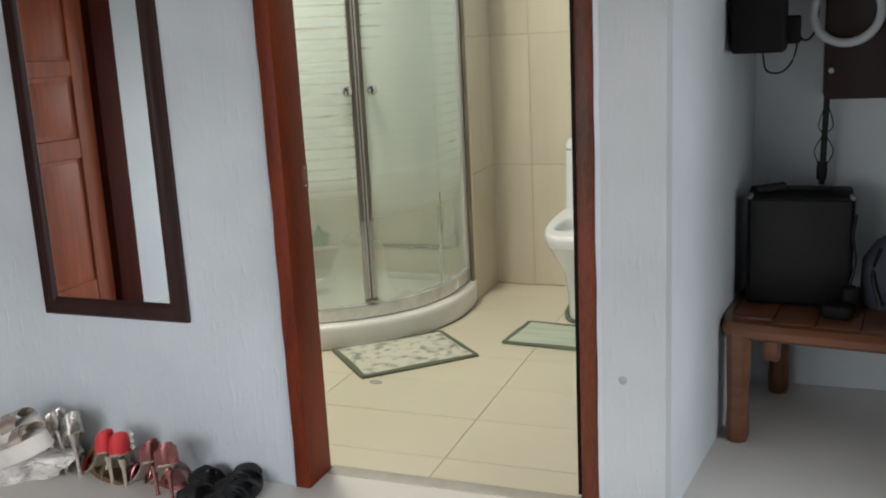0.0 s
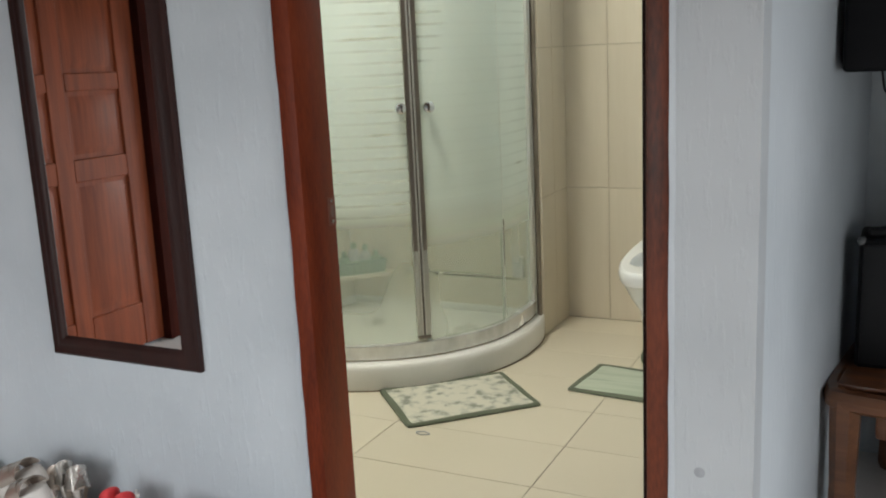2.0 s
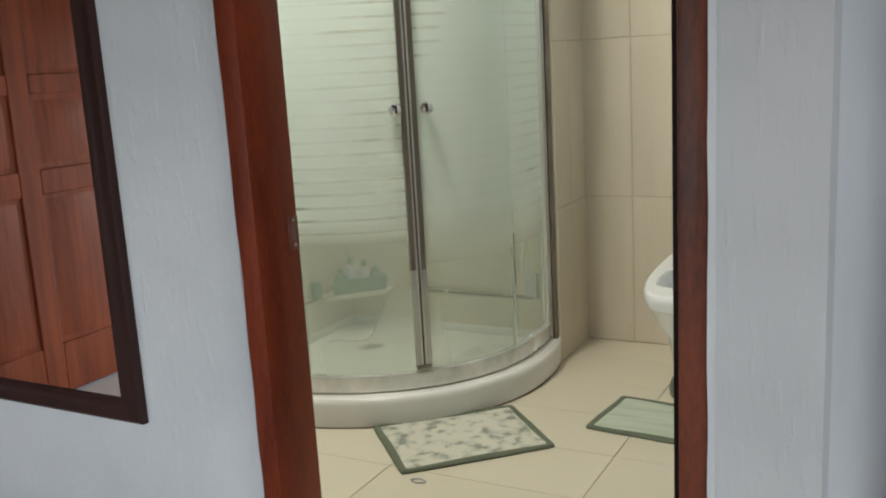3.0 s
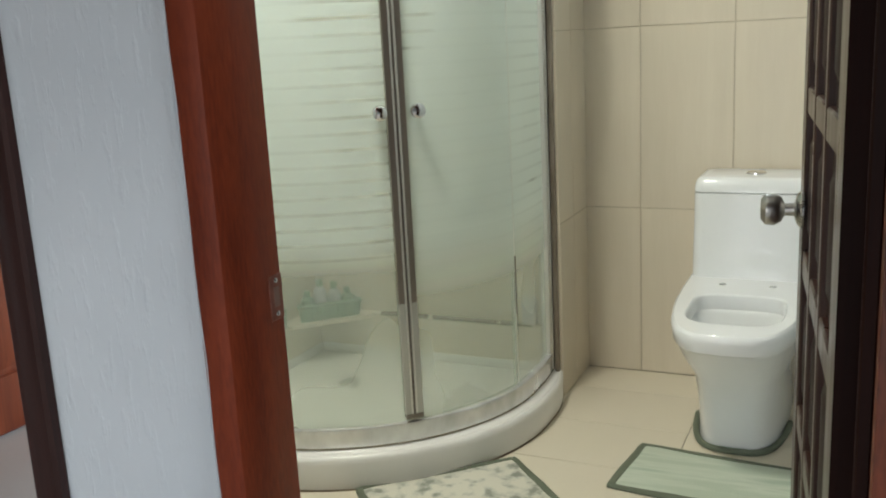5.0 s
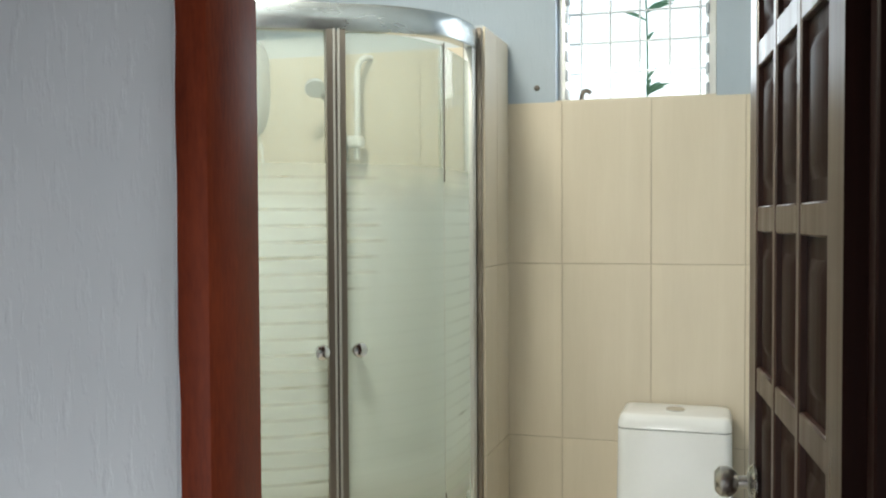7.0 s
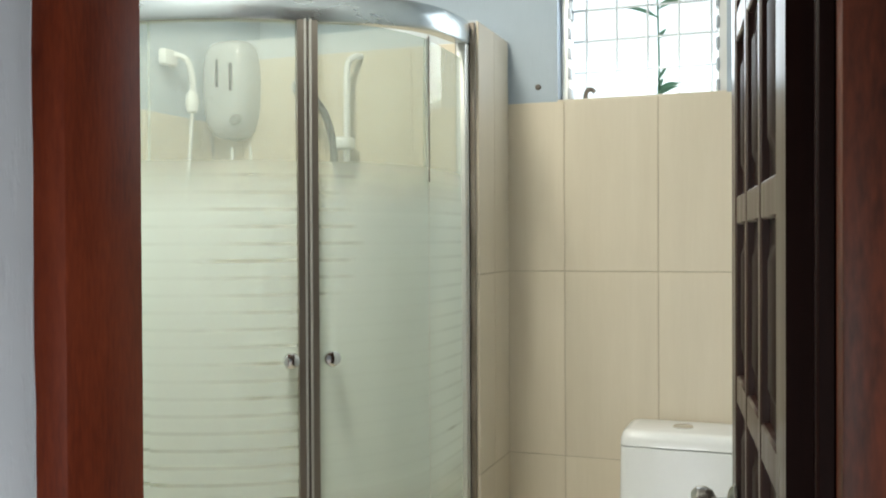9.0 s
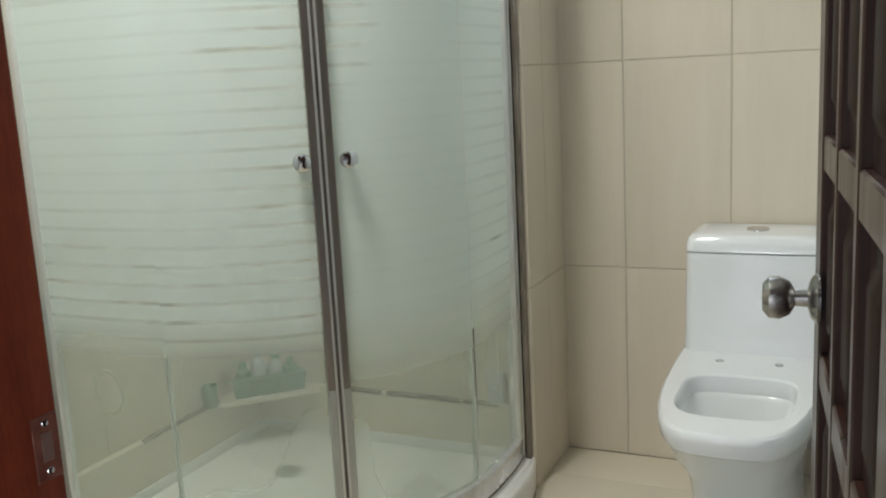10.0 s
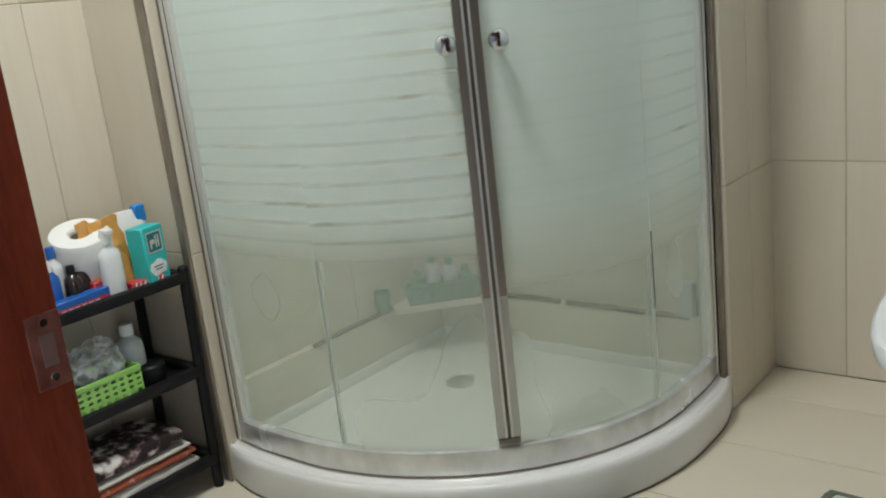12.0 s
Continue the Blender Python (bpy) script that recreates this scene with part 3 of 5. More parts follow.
child("drain_cover", bm, surface("dull_drain", (0.40, 0.41, 0.40), (0.52, 0.53, 0.52), 0.3, 0.6), shower, "round grey drain cover")
bm = B()
curved(bm, 0.005, 0.995, 72, [(0.044, 0.1046), (0.043, 0.150), (0.0425, 0.156), (0.044, 0.161), (0.049, 0.163), (0.068, 0.163), (0.072, 0.158), (0.072, 0.1046)])
rail = child("bottom_rail", bm, RAIL, shower, "curved polished bottom rail with stains")
bm = B()
curved(bm, 0.01, 0.99, 72, [(0.0425, 0.1044), (0.0415, 0.1046), (0.0415, 0.1064), (0.044, 0.1066)])
child("bead", bm, GRIME, rail, "brown sealant bead")


def crooked(u):
    """The head rail was hung a little higher at the window end."""
    return 0.056 * max(0, 1 - u / 0.5) - 0.012 * max(0, u - 0.5) / 0.5


bm = B()
sec = [(0.040, 1.822), (0.036, 1.828), (0.036, 1.884), (0.042, 1.892), (0.074, 1.892), (0.076, 1.822)]
rings(bm, [[curve_at(i / 72, o) + Vector((0, 0, z + crooked(i / 72))) for o, z in sec] for i in range(73)])
child("top_rail", bm, TOPRAIL, shower, "curved polished top rail")
# wall channels: a flat strip in reflected brown on the tiles, then two rounded bright ridges with dark grooves between
for u in (0.0, 1.0):
    c = curve_at(u, 0.054)
    zt = 1.885 if u > 0.5 else 1.945

    def upright(a, b, p, q):
        """a, b: along the wall's face from the room side; p, q: out from the wall."""
        k = B()
        if u < 0.5:
            box(k, c.x - b, c.x - a, SY1 - 0.001 - q, SY1 - 0.001 - p, 0.1047, zt, 0.004, 3)
        else:
            box(k, SX0 + 0.001 + p, SX0 + 0.001 + q, c.y + a, c.y + b, 0.1047, zt, 0.004, 3)
        return k
    post = child("wall_post", upright(-0.010, 0.022, 0.0, 0.040), STRIP, shower, "wall channel in a reflected brown")
    child("ridge", upright(-0.013, 0.019, 0.012, 0.024), ALU, post, "satin aluminium ridge")
    child("ridge", upright(-0.012, 0.018, 0.028, 0.046), ALU, post, "satin aluminium ridge")
    bm = B()
    if u < 0.5:
        box(bm, c.x + 0.012, c.x + 0.030, SY1 - 0.013, SY1 - 0.0005, 0.0, zt, 0.003, 1)
    else:
        box(bm, SX0 - 0.030, SX0 - 0.001, SY0 - 0.010, SY0 - 0.0005, 0.0, zt, 0.003, 1)
    child("cover_strip", bm, TILE_REFLECT, post, "cover strip with the reflected tile's brown painted in")
MID = 0.5
for nm, u0, u1, off, mat in (("fixed_pane", 0.004, 0.228, 0.064, GLASS_R), ("door_pane", 0.226, MID - 0.006, 0.054, GLASS_R),
                             ("door_pane", MID + 0.006, 0.760, 0.054, GLASS_L), ("fixed_pane", 0.758, 0.996, 0.064, GLASS_L)):
    bm = B()
    sec = [(off - 0.0025, 0.160), (off - 0.0025, 1.832), (off + 0.0025, 1.832), (off + 0.0025, 0.160)]
    rings(bm, [[curve_at(u0 + (u1 - u0) * i / 26, o) + Vector((0, 0, zz)) for o, zz in sec] for i in range(27)], cap0=False, cap1=False)
    pane = child(nm, bm, mat, shower, "curved etched glass with clear stripes")
    pane.visible_shadow = False
for u0, u1, off, mat, z0, z1 in ((0.2245, 0.2258, 0.054, ALU, 0.17, 1.84), (0.2246, 0.2257, 0.0505, STRIP, 0.385, 0.56), (0.2246, 0.2257, 0.0505, STRIP, 1.45, 1.84),
                                 (0.7600, 0.7608, 0.054, surface("pale_seal", (0.50, 0.53, 0.49), (0.58, 0.61, 0.57), 0.4), 0.17, 0.62)):
    bm = B()
    curved(bm, u0, u1, 2, [(off - 0.003, z0), (off - 0.003, z1), (off + 0.003, z1), (off + 0.003, z0)])
    child("edge_seal", bm, mat, shower)
MS = 0.5015
# the two meeting stiles: wide dark polished flanks, bright inner edges and a dark gap
for a, b, mat, nm, o0, o1 in ((-0.0170, -0.0062, FLANK, "stile", 0.038, 0.062), (0.0062, 0.0170, FLANK, "stile", 0.038, 0.062), (-0.0060, -0.0026, ALU, "bead", 0.0365, 0.062),
                              (0.0026, 0.0060, ALU, "bead", 0.0365, 0.062), (-0.0024, 0.0024, STRIP, "seal", 0.041, 0.062)):
    bm = B()
    foot = 0.50 if nm == "stile" else 0.186
    curved(bm, MS + a, MS + b, 3, [(o0 + 0.002, foot), (o0, foot + 0.002), (o0, 1.838), (o1, 1.838), (o1, foot)])
    bar = child(nm, bm, mat, shower)
    if nm == "stile":
        bm = B()
        curved(bm, MS + a, MS + b, 3, [(o0 + 0.002, 0.186), (o0, 0.188), (o0, foot), (o1, foot), (o1, 0.186)])
        child("lower_seal", bm, PALESEAL, bar, "pale lower seal, the white tray's look painted in")
bm = B()
curved(bm, MS - 0.016, MS + 0.016, 4, [(0.036, 0.174), (0.036, 0.186), (0.066, 0.186), (0.066, 0.174)])
child("stop_block", bm, STRIP, shower)
for u in (MID + 0.0325, MID - 0.036):
    p = curve_at(u, 0.054)
    q = curve_at(u, 0.0)
    yaw = math.degrees(math.atan2(q.y - p.y, q.x - p.x))
    bm = B()
    lathe(bm, [(0, -0.03), (0.014, -0.03), (0.018, -0.02), (0.008, -0.008), (0.008, 0.012), (0.019, 0.016), (0.020, 0.027), (0.0185, 0.0305), (0.012, 0.034), (0, 0.0355)], 28, pose(p.x, p.y, 1.008, 0, 90, yaw))
    knob = child("knob", bm, CHROME, shower, "round chrome knob")
    bm = B()
    lathe(bm, [(0, -0.004), (0.013, -0.004), (0.013, -0.0015), (0, -0.0015)], 20, pose(p.x, p.y, 1.008, 0, 90, yaw))
    child("washer", bm, WHITEP, knob, "white plastic washer")

# ---- toilet ----
TXC = 0.430


def d_ring(z, hw, y_front, y_back, k=36, sq=3.0):
    """A rounded outline, squarer at the back, from its half width and its ends."""
    yc = y_back - hw * 0.9 if y_back - y_front > hw * 1.9 else (y_front + y_back) / 2
    out = []
    for i in range(k):
        a = 2 * math.pi * i / k
        c, s = math.cos(a), math.sin(a)
        e = 2 / sq if s < 0 else 2 / 5.0
        x = TXC + hw * math.copysign(abs(c) ** (2 / (3.6 if s < 0 else 5.0)), c)
        ln = (yc - y_front) if s < 0 else (y_back - yc)
        out.append((x, yc + ln * math.copysign(abs(s) ** e, s), z))
    return out


toilet = thing("toilet", (TXC, 1.85, 0), "white one-piece ceramic toilet without a seat, beside the tiled wall", "toilet")
bm = B()
outer = [d_ring(0.0, 0.128, 1.605, 2.14), d_ring(0.03, 0.126, 1.60, 2.14), d_ring(0.12, 0.128, 1.578, 2.14), d_ring(0.22, 0.138, 1.54, 2.15), d_ring(0.30, 0.165, 1.45, 2.16),
         d_ring(0.352, 0.178, 1.400, 2.165), d_ring(0.368, 0.183, 1.372, 2.17), d_ring(0.40, 0.186, 1.360, 2.17), d_ring(0.414, 0.184, 1.362, 2.17), d_ring(0.42, 0.178, 1.368, 2.17)]


def hole(z, g):
    out = []
    for i in range(36):
        a = 2 * math.pi * i / 36
        c, s = math.cos(a), math.sin(a)
        out.append((TXC + g * 0.131 * math.copysign(abs(c) ** (2 / 3.8), c), 1.615 + g * 0.148 * math.copysign(abs(s) ** (2 / (3.0 if s < 0 else 5.5)), s), z))
    return out


inner = [hole(0.42, 1.0), hole(0.416, 0.97), hole(0.40, 0.955), hole(0.375, 0.96), hole(0.365, 0.90), hole(0.30, 0.80), hole(0.24, 0.62), hole(0.21, 0.4), hole(0.20, 0.2)]
rings(bm, outer + inner)
bowl = child("bowl", bm, CERAMIC, toilet)
bm = B()


def tank_ring(z, hw, y0, y1, r=0.030, k=6):
    """A rectangle with rounded corners at height z."""
    out = []
    for cx, cy, a0 in ((hw - r, y0 + r, -90), (hw - r, y1 - r, 0), (-hw + r, y1 - r, 90), (-hw + r, y0 + r, 180)):
        out += [(TXC + cx + r * math.cos(radians(a0 + 90 * i / k)), cy + r * math.sin(radians(a0 + 90 * i / k)), z) for i in range(k + 1)]
    return out


rings(bm, [tank_ring(0.36, 0.178, 1.935, 2.165), tank_ring(0.43, 0.1765, 1.938, 2.165), tank_ring(0.60, 0.174, 1.943, 2.165), tank_ring(0.6815, 0.173, 1.944, 2.165), tank_ring(0.6835, 0.170, 1.947, 2.163)])
child("tank", bm, CERAMIC, toilet)
bm = B()
rings(bm, [tank_ring(0.6855, 0.170, 1.947, 2.163), tank_ring(0.688, 0.1735, 1.943, 2.166), tank_ring(0.705, 0.1725, 1.945, 2.166), tank_ring(0.722, 0.167, 1.951, 2.163), tank_ring(0.7285, 0.160, 1.958, 2.157), tank_ring(0.731, 0.148, 1.970, 2.145)])
lid = child("tank_lid", bm, CERAMIC, toilet)
bm = B()
lathe(bm, [(0, 0.728), (0.030, 0.728), (0.030, 0.734), (0.025, 0.737), (0.0, 0.7375)], 24, pose(TXC, 2.05, 0))
child("flush_button", bm, CHROME, lid, "chrome dual flush button")
for dx in (-0.072, 0.072):
    bm = B()
    lathe(bm, [(0, 0.419), (0.011, 0.419), (0.010, 0.4225), (0.0, 0.4225)], 14, pose(TXC + dx, 1.868, 0))
    child("hinge_hole", bm, CHROME, bowl)

# ---- floor mats ----
def mat(name, corners, label, cloth, rim, cut=0.06):
    """A thin padded mat with eased corners and a flat bound edge."""
    g = thing(name, (*corners[0], 0), label, "bath mat")
    P = [Vector((*c, 0)) for c in corners]
    outline = []
    for a, p, b in zip(P[-1:] + P[:-1], P, P[1:] + P[:1]):
        for t in (1.0, 0.7, 0.45, 0.25, 0.12):
            outline.append(p.lerp(p.lerp(a, cut), t).lerp(p.lerp(b, cut), (1 - t) * 0.15))
        for t in (0.25, 0.45, 0.7, 1.0):
            outline.append(p.lerp(p.lerp(b, cut), t).lerp(p.lerp(a, cut), (1 - t) * 0.15))
        for t in (0.2, 0.35, 0.5, 0.65, 0.8):
            q = p.lerp(b, t)
            outline.append(q + Vector((0.003 * noise.noise(q * 9), 0.003 * noise.noise(q * 9 + Vector((5, 0, 0))), 0)))
    mid = sum(P, Vector()) / 4
    bm = B()
    rings(bm, [[mid.lerp(p, k) + Vector((0, 0, z + (0.002 * noise.noise(p * 14 + Vector((k * 6, 0, 0))) if z > 0.005 else 0))) for p in outline]
               for k, z in ((0.95, 0.001), (0.95, 0.0085), (0.85, 0.0095), (0.65, 0.009), (0.45, 0.0095), (0.25, 0.009), (0.08, 0.009))])
    child("cloth", bm, cloth, g)
    bm = B()
    lp = []
    for p in outline + outline[:1]:
        d = (p - mid).normalized()
        lp.append([p + d * o + Vector((0, 0, z)) for o, z in ((0.002, 0.001), (0.003, 0.006), (-0.003, 0.0115), (-0.012, 0.0125), (-0.020, 0.011), (-0.022, 0.006), (-0.02, 0.001))])
    rings(bm, lp, cap0=False, cap1=False)
    child("binding", bm, rim, g, "dark grey-green bound edge")
    return g


def patterned(name, c1, c2, c3, scale, stretch=(1, 1, 1), lo=0.5, hi=0.58, rot=0.0):
    m, nt, n, l, p = nodes_of(name)
    co, mp = n.new("ShaderNodeTexCoord"), n.new("ShaderNodeMapping")
    mp.inputs["Scale"].default_value = stretch
    mp.inputs["Rotation"].default_value = (0, 0, rot)
    l.new(co.outputs["Object"], mp.inputs[0])
    a, b = n.new("ShaderNodeTexNoise"), n.new("ShaderNodeTexNoise")
    a.inputs["Scale"].default_value, a.inputs["Detail"].default_value = scale, 2.5
    b.inputs["Scale"].default_value, b.inputs["Detail"].default_value = 220, 2
    l.new(mp.outputs[0], a.inputs[0])
    l.new(co.outputs["Object"], b.inputs[0])
    ramp = n.new("ShaderNodeValToRGB")
    e = ramp.color_ramp.elements
    e[0].position, e[0].color = lo, (*c1, 1)
    e[1].position, e[1].color = hi, (*c2, 1)
    k = e.new(min(0.99, hi + 0.12))
    k.color = (*c3, 1)
    l.new(a.outputs[0], ramp.inputs[0])
    l.new(ramp.outputs[0], p.inputs["Base Color"])
    bp = n.new("ShaderNodeBump")
    bp.inputs["Strength"].default_value, bp.inputs["Distance"].default_value = 0.5, 0.003
    l.new(b.outputs[0], bp.inputs["Height"])
    l.new(bp.outputs[0], p.inputs["Normal"])
    p.inputs["Roughness"].default_value = 0.9
    return m


RIM = surface("grey_green_binding", (0.10, 0.115, 0.08), (0.16, 0.18, 0.13), 0.9, fine=200, bump=0.4)
mat("bath_mat", [(-0.487, 1.056), (-0.229, 0.794), (0.109, 1.122), (-0.139, 1.375)], "cream bath mat with grey blotches and a dark bound edge",
    patterned("blotched_cloth", (0.60, 0.58, 0.49), (0.50, 0.495, 0.425), (0.25, 0.26, 0.215), 24, (1, 1, 1), 0.46, 0.54), RIM)
mat("toilet_mat", [(0.146, 1.288), (0.62, 1.245), (0.64, 1.53), (0.176, 1.572)], "pale green striped bath mat in front of the toilet",
    patterned("green_striped_cloth", (0.44, 0.50, 0.40), (0.52, 0.57, 0.47), (0.37, 0.44, 0.35), 13, (0.22, 2.0, 1), 0.42, 0.55, 0.08), RIM)
bm = B()
ringp = [Vector(p) for p in d_ring(0.008, 0.137, 1.596, 2.14, 48)]
tube(bm, [p for p in ringp[22:] + ringp[:2] if p.y < 1.86], 0.0095, 8)
single("contour_mat_edge", bm, surface("green_binding", (0.10, 0.12, 0.085), (0.16, 0.18, 0.13), 0.9, fine=200, bump=0.4), "dark grey-green bound edge of a mat round the toilet foot", "bath mat")


# ---- bedroom: wall mirror ----
mirror = thing("wall_mirror", (-0.589, -0.008, 0.455), "tall wall mirror in a dark brown wooden frame", "mirror")
mirror.rotation_euler = (radians(-0.3), 0, 0)
MX0, MX1, MZ0, MZ1, MF = -0.838, -0.338, 0.455, 1.74, 0.054
bm = B()
sec = [(0.0, -0.002), (0.0, -0.016), (0.006, -0.021), (0.020, -0.020), (0.030, -0.025), (0.044, -0.023), (0.050, -0.020), (0.054, -0.014), (0.054, -0.002)]
loops = []
for sx, sz in ((0, 0), (1, 0), (1, 1), (0, 1), (0, 0)):
    loops.append([((MX0 + d) if sx == 0 else (MX1 - d), y, (MZ0 + d) if sz == 0 else (MZ1 - d)) for d, y in sec])
rings(bm, loops, cap0=False, cap1=False)
child("frame", bm, FRAMEW, mirror, "dark brown moulded frame")
bm = B()
box(bm, MX0 + MF - 0.004, MX1 - MF + 0.004, -0.0145, -0.004, MZ0 + MF - 0.004, MZ1 - MF + 0.004)
child("glass", bm, MIRROR, mirror, "clear silvered glass")

# ---- bedroom: the mahogany door seen in the mirror ----
bdoor = thing("door_2", (-1.80, -0.84, 0), "mahogany panelled bedroom door, closed", "door", kind="structure")
Y0, Y1 = -1.39, -0.52
bm = B()
for a, b in ((Y0, Y0 + 0.11), (Y1 - 0.11, Y1), ((Y0 + Y1) / 2 - 0.045, (Y0 + Y1) / 2 + 0.045)):
    box(bm, -1.82, -1.78, a, b, 0.01, 2.04, 0.004, 1)
child("stile", bm, REDDOOR, bdoor)
cc = [(Y0 + 0.11, (Y0 + Y1) / 2 - 0.045), ((Y0 + Y1) / 2 + 0.045, Y1 - 0.11)]
rz = [(0.01, 0.20), (0.76, 0.85), (1.12, 1.19), (1.50, 1.57), (1.92, 2.04)]
for a, b in cc:
    for z0, z1 in rz:
        bm = B()
        box(bm, -1.819, -1.781, a, b, z0, z1, 0.003, 1)
        child("rail", bm, REDDOOR, bdoor)
    for (q, z0), (z1, w) in zip(rz, rz[1:]):
        bm = B()
        box(bm, -1.812, -1.792, a, b, z0, z1)
        o = [(-1.792, a + 0.02, z0 + 0.02), (-1.792, b - 0.02, z0 + 0.02), (-1.792, b - 0.02, z1 - 0.02), (-1.792, a + 0.02, z1 - 0.02)]
        p2 = [(-1.783, a + 0.05, z0 + 0.05), (-1.783, b - 0.05, z0 + 0.05), (-1.783, b - 0.05, z1 - 0.05), (-1.783, a + 0.05, z1 - 0.05)]
        rings(bm, [o, p2], cap0=False)
        child("panel", bm, REDDOOR, bdoor)
bframe = thing("door_frame", (-1.75, -1.30, 0), "dark reddish-brown frame round the bedroom door", "door frame", kind="structure")
for nm, a, b, z0, z1 in (("jamb", -1.535, Y0 - 0.003, 0, 2.10), ("jamb", Y1 + 0.003, -0.44, 0, 2.10), ("head", Y0, Y1, 2.045, 2.12)):
    bm = B()
    box(bm, -1.83, -1.742, a, b, z0, z1, 0.003, 2)
    child(nm, bm, DARKJ, bframe)
# glazing bars of the bedroom window
bwin = thing("window_2", (3.45, -1.1, 0.28), "wide bedroom window with slim white bars", "window", kind="structure")
for y in (-1.83, -1.1, -0.37):
    bm = B()
    box(bm, 3.42, 3.47, y - 0.02, y + 0.02, 0.28, 1.34, 0.003, 1)
    child("mullion", bm, WHITEP, bwin)


# ---- bedroom: the alcove's table and what stands on it ----
table = thing("wooden_table", (1.45, 0.85, 0), "low worn brown wooden slatted table standing in the alcove", "table")
random.seed(3)
TZ = 0.368
for i in range(7):
    bm = B()
    x0 = 1.05 + i * 0.115
    y0 = 0.60 if i else 0.635
    box(bm, x0, x0 + 0.1135, y0 + random.uniform(-0.004, 0.004), 1.07, TZ - 0.022, TZ + random.uniform(-0.001, 0.001), 0.005, 2)
    child("slat", bm, TABLEW, table)
bm = B()
tube(bm, smooth_path([(1.043, 1.06, TZ - 0.027), (1.04, 0.72, TZ - 0.027), (1.052, 0.625, TZ - 0.027), (1.10, 0.592, TZ - 0.027), (1.45, 0.585, TZ - 0.027), (1.86, 0.585, TZ - 0.027)]), 0.027, 8)
child("edge_rail", bm, TABLEW, table)
for x, y in ((1.078, 0.605), (1.13, 1.03), (1.80, 0.605), (1.80, 1.03)):
    bm = B()
    lp = []
    for z, g in ((0.0, 0.028), (0.02, 0.034), (0.12, 0.031), (0.25, 0.035), (TZ - 0.025, 0.037)):
        lp.append([(x + g * math.cos(a), y + g * math.sin(a), z) for a in [math.pi / 8 + k * math.pi / 4 for k in range(8)]])
    rings(bm, lp)
    child("leg", bm, TABLEW, table)
for x in (1.16,):
    bm = B()
    box(bm, x - 0.022, x + 0.022, 0.64, 0.68, 0.235, TZ - 0.02, 0.01, 2)
    child("bracket", bm, TABLEW, table)

table.matrix_world = Matrix.Translation((1.05, 0.6, 0)) @ pose(0, 0, 0, 0, 0, -7) @ Matrix.Translation((-1.05, -0.6, 0)) @ Matrix.Translation((1.45, 0.85, 0))
CASE = surface("black_leatherette", (0.004, 0.004, 0.005), (0.009, 0.009, 0.010), 0.5, 0, 20, fine=260, bump=0.3, spec=0.1)
GUARD = surface("dull_grey_guard", (0.10, 0.105, 0.11), (0.17, 0.175, 0.18), 0.4, 0.4)
case = thing("speaker_box", (1.225, 0.82, TZ), "black boxy loudspeaker with rounded metal corners on the table", "loudspeaker")
bm = B()
box(bm, 1.085, 1.375, 0.755, 0.93, TZ + 0.002, 0.70, 0.012, 3)
child("cabinet", bm, CASE, case)
bm = B()
box(bm, 1.095, 1.365, 0.751, 0.757, TZ + 0.014, 0.685, 0.004, 2)
child("grille", bm, BLACKP, case)
for x, z in ((1.368, 0.692), (1.092, 0.692)):
    bm = B()
    bmesh.ops.create_uvsphere(bm, u_segments=12, v_segments=8, radius=0.012, matrix=pose(x, 0.765, z))
    child("corner_guard", bm, GUARD, case)
bm = B()
box(bm, 1.16, 1.32, 0.825, 0.855, 0.700, 0.712, 0.005, 2)
child("carry_handle", bm, BLACKP, case)
bm = B()
box(bm, 1.105, 1.19, 0.79, 0.83, 0.701, 0.722, 0.006, 2, Matrix.Translation((1.15, 0.81, 0.71)) @ pose(0, 0, 0, 0, -8, 12) @ Matrix.Translation((-1.15, -0.81, -0.71)))
single("remote_control", bm, BLACKP, "small black remote control on the loudspeaker", "remote control")
adapter = thing("power_adapter", (1.335, 0.665, TZ), "black power adapter with a dangling cord on the table edge", "power adapter")
bm = B()
box(bm, 1.295, 1.375, 0.625, 0.675, TZ + 0.002, TZ + 0.045, 0.012, 3, Matrix.Translation((1.335, 0.65, 0)) @ pose(0, 0, 0, 0, 0, -14) @ Matrix.Translation((-1.335, -0.65, 0)))
box(bm, 1.345, 1.385, 0.68, 0.72, TZ + 0.002, TZ + 0.085, 0.010, 3)
child("body", bm, CASE, adapter)
bm = B()
tube(bm, smooth_path([(1.365, 0.70, TZ + 0.08), (1.378, 0.71, TZ + 0.15), (1.372, 0.735, TZ + 0.22), (1.378, 0.745, TZ + 0.28)]), 0.004, 6)
child("cord", bm, BLACKP, adapter)
bag = thing("dark_bag", (1.52, 0.85, TZ), "dark blue-grey soft bag on the table", "bag")
bm = B()
lp = [[(1.50 + hx * math.copysign(abs(math.cos(a)) ** 0.6, math.cos(a)) + sh, 0.85 + hy * math.copysign(abs(math.sin(a)) ** 0.6, math.sin(a)), z) for a in [k * math.pi / 10 for k in range(20)]]
      for z, hx, hy, sh in ((TZ + 0.002, 0.09, 0.10, 0), (TZ + 0.04, 0.10, 0.11, 0.003), (TZ + 0.12, 0.095, 0.10, 0.0), (TZ + 0.18, 0.07, 0.06, 0.01), (TZ + 0.20, 0.05, 0.02, 0.015))]
rings(bm, lp)
child("body", bm, surface("dark_blue_cloth", (0.03, 0.035, 0.05), (0.07, 0.075, 0.10), 0.8, fine=180, bump=0.4), bag)
bm = B()
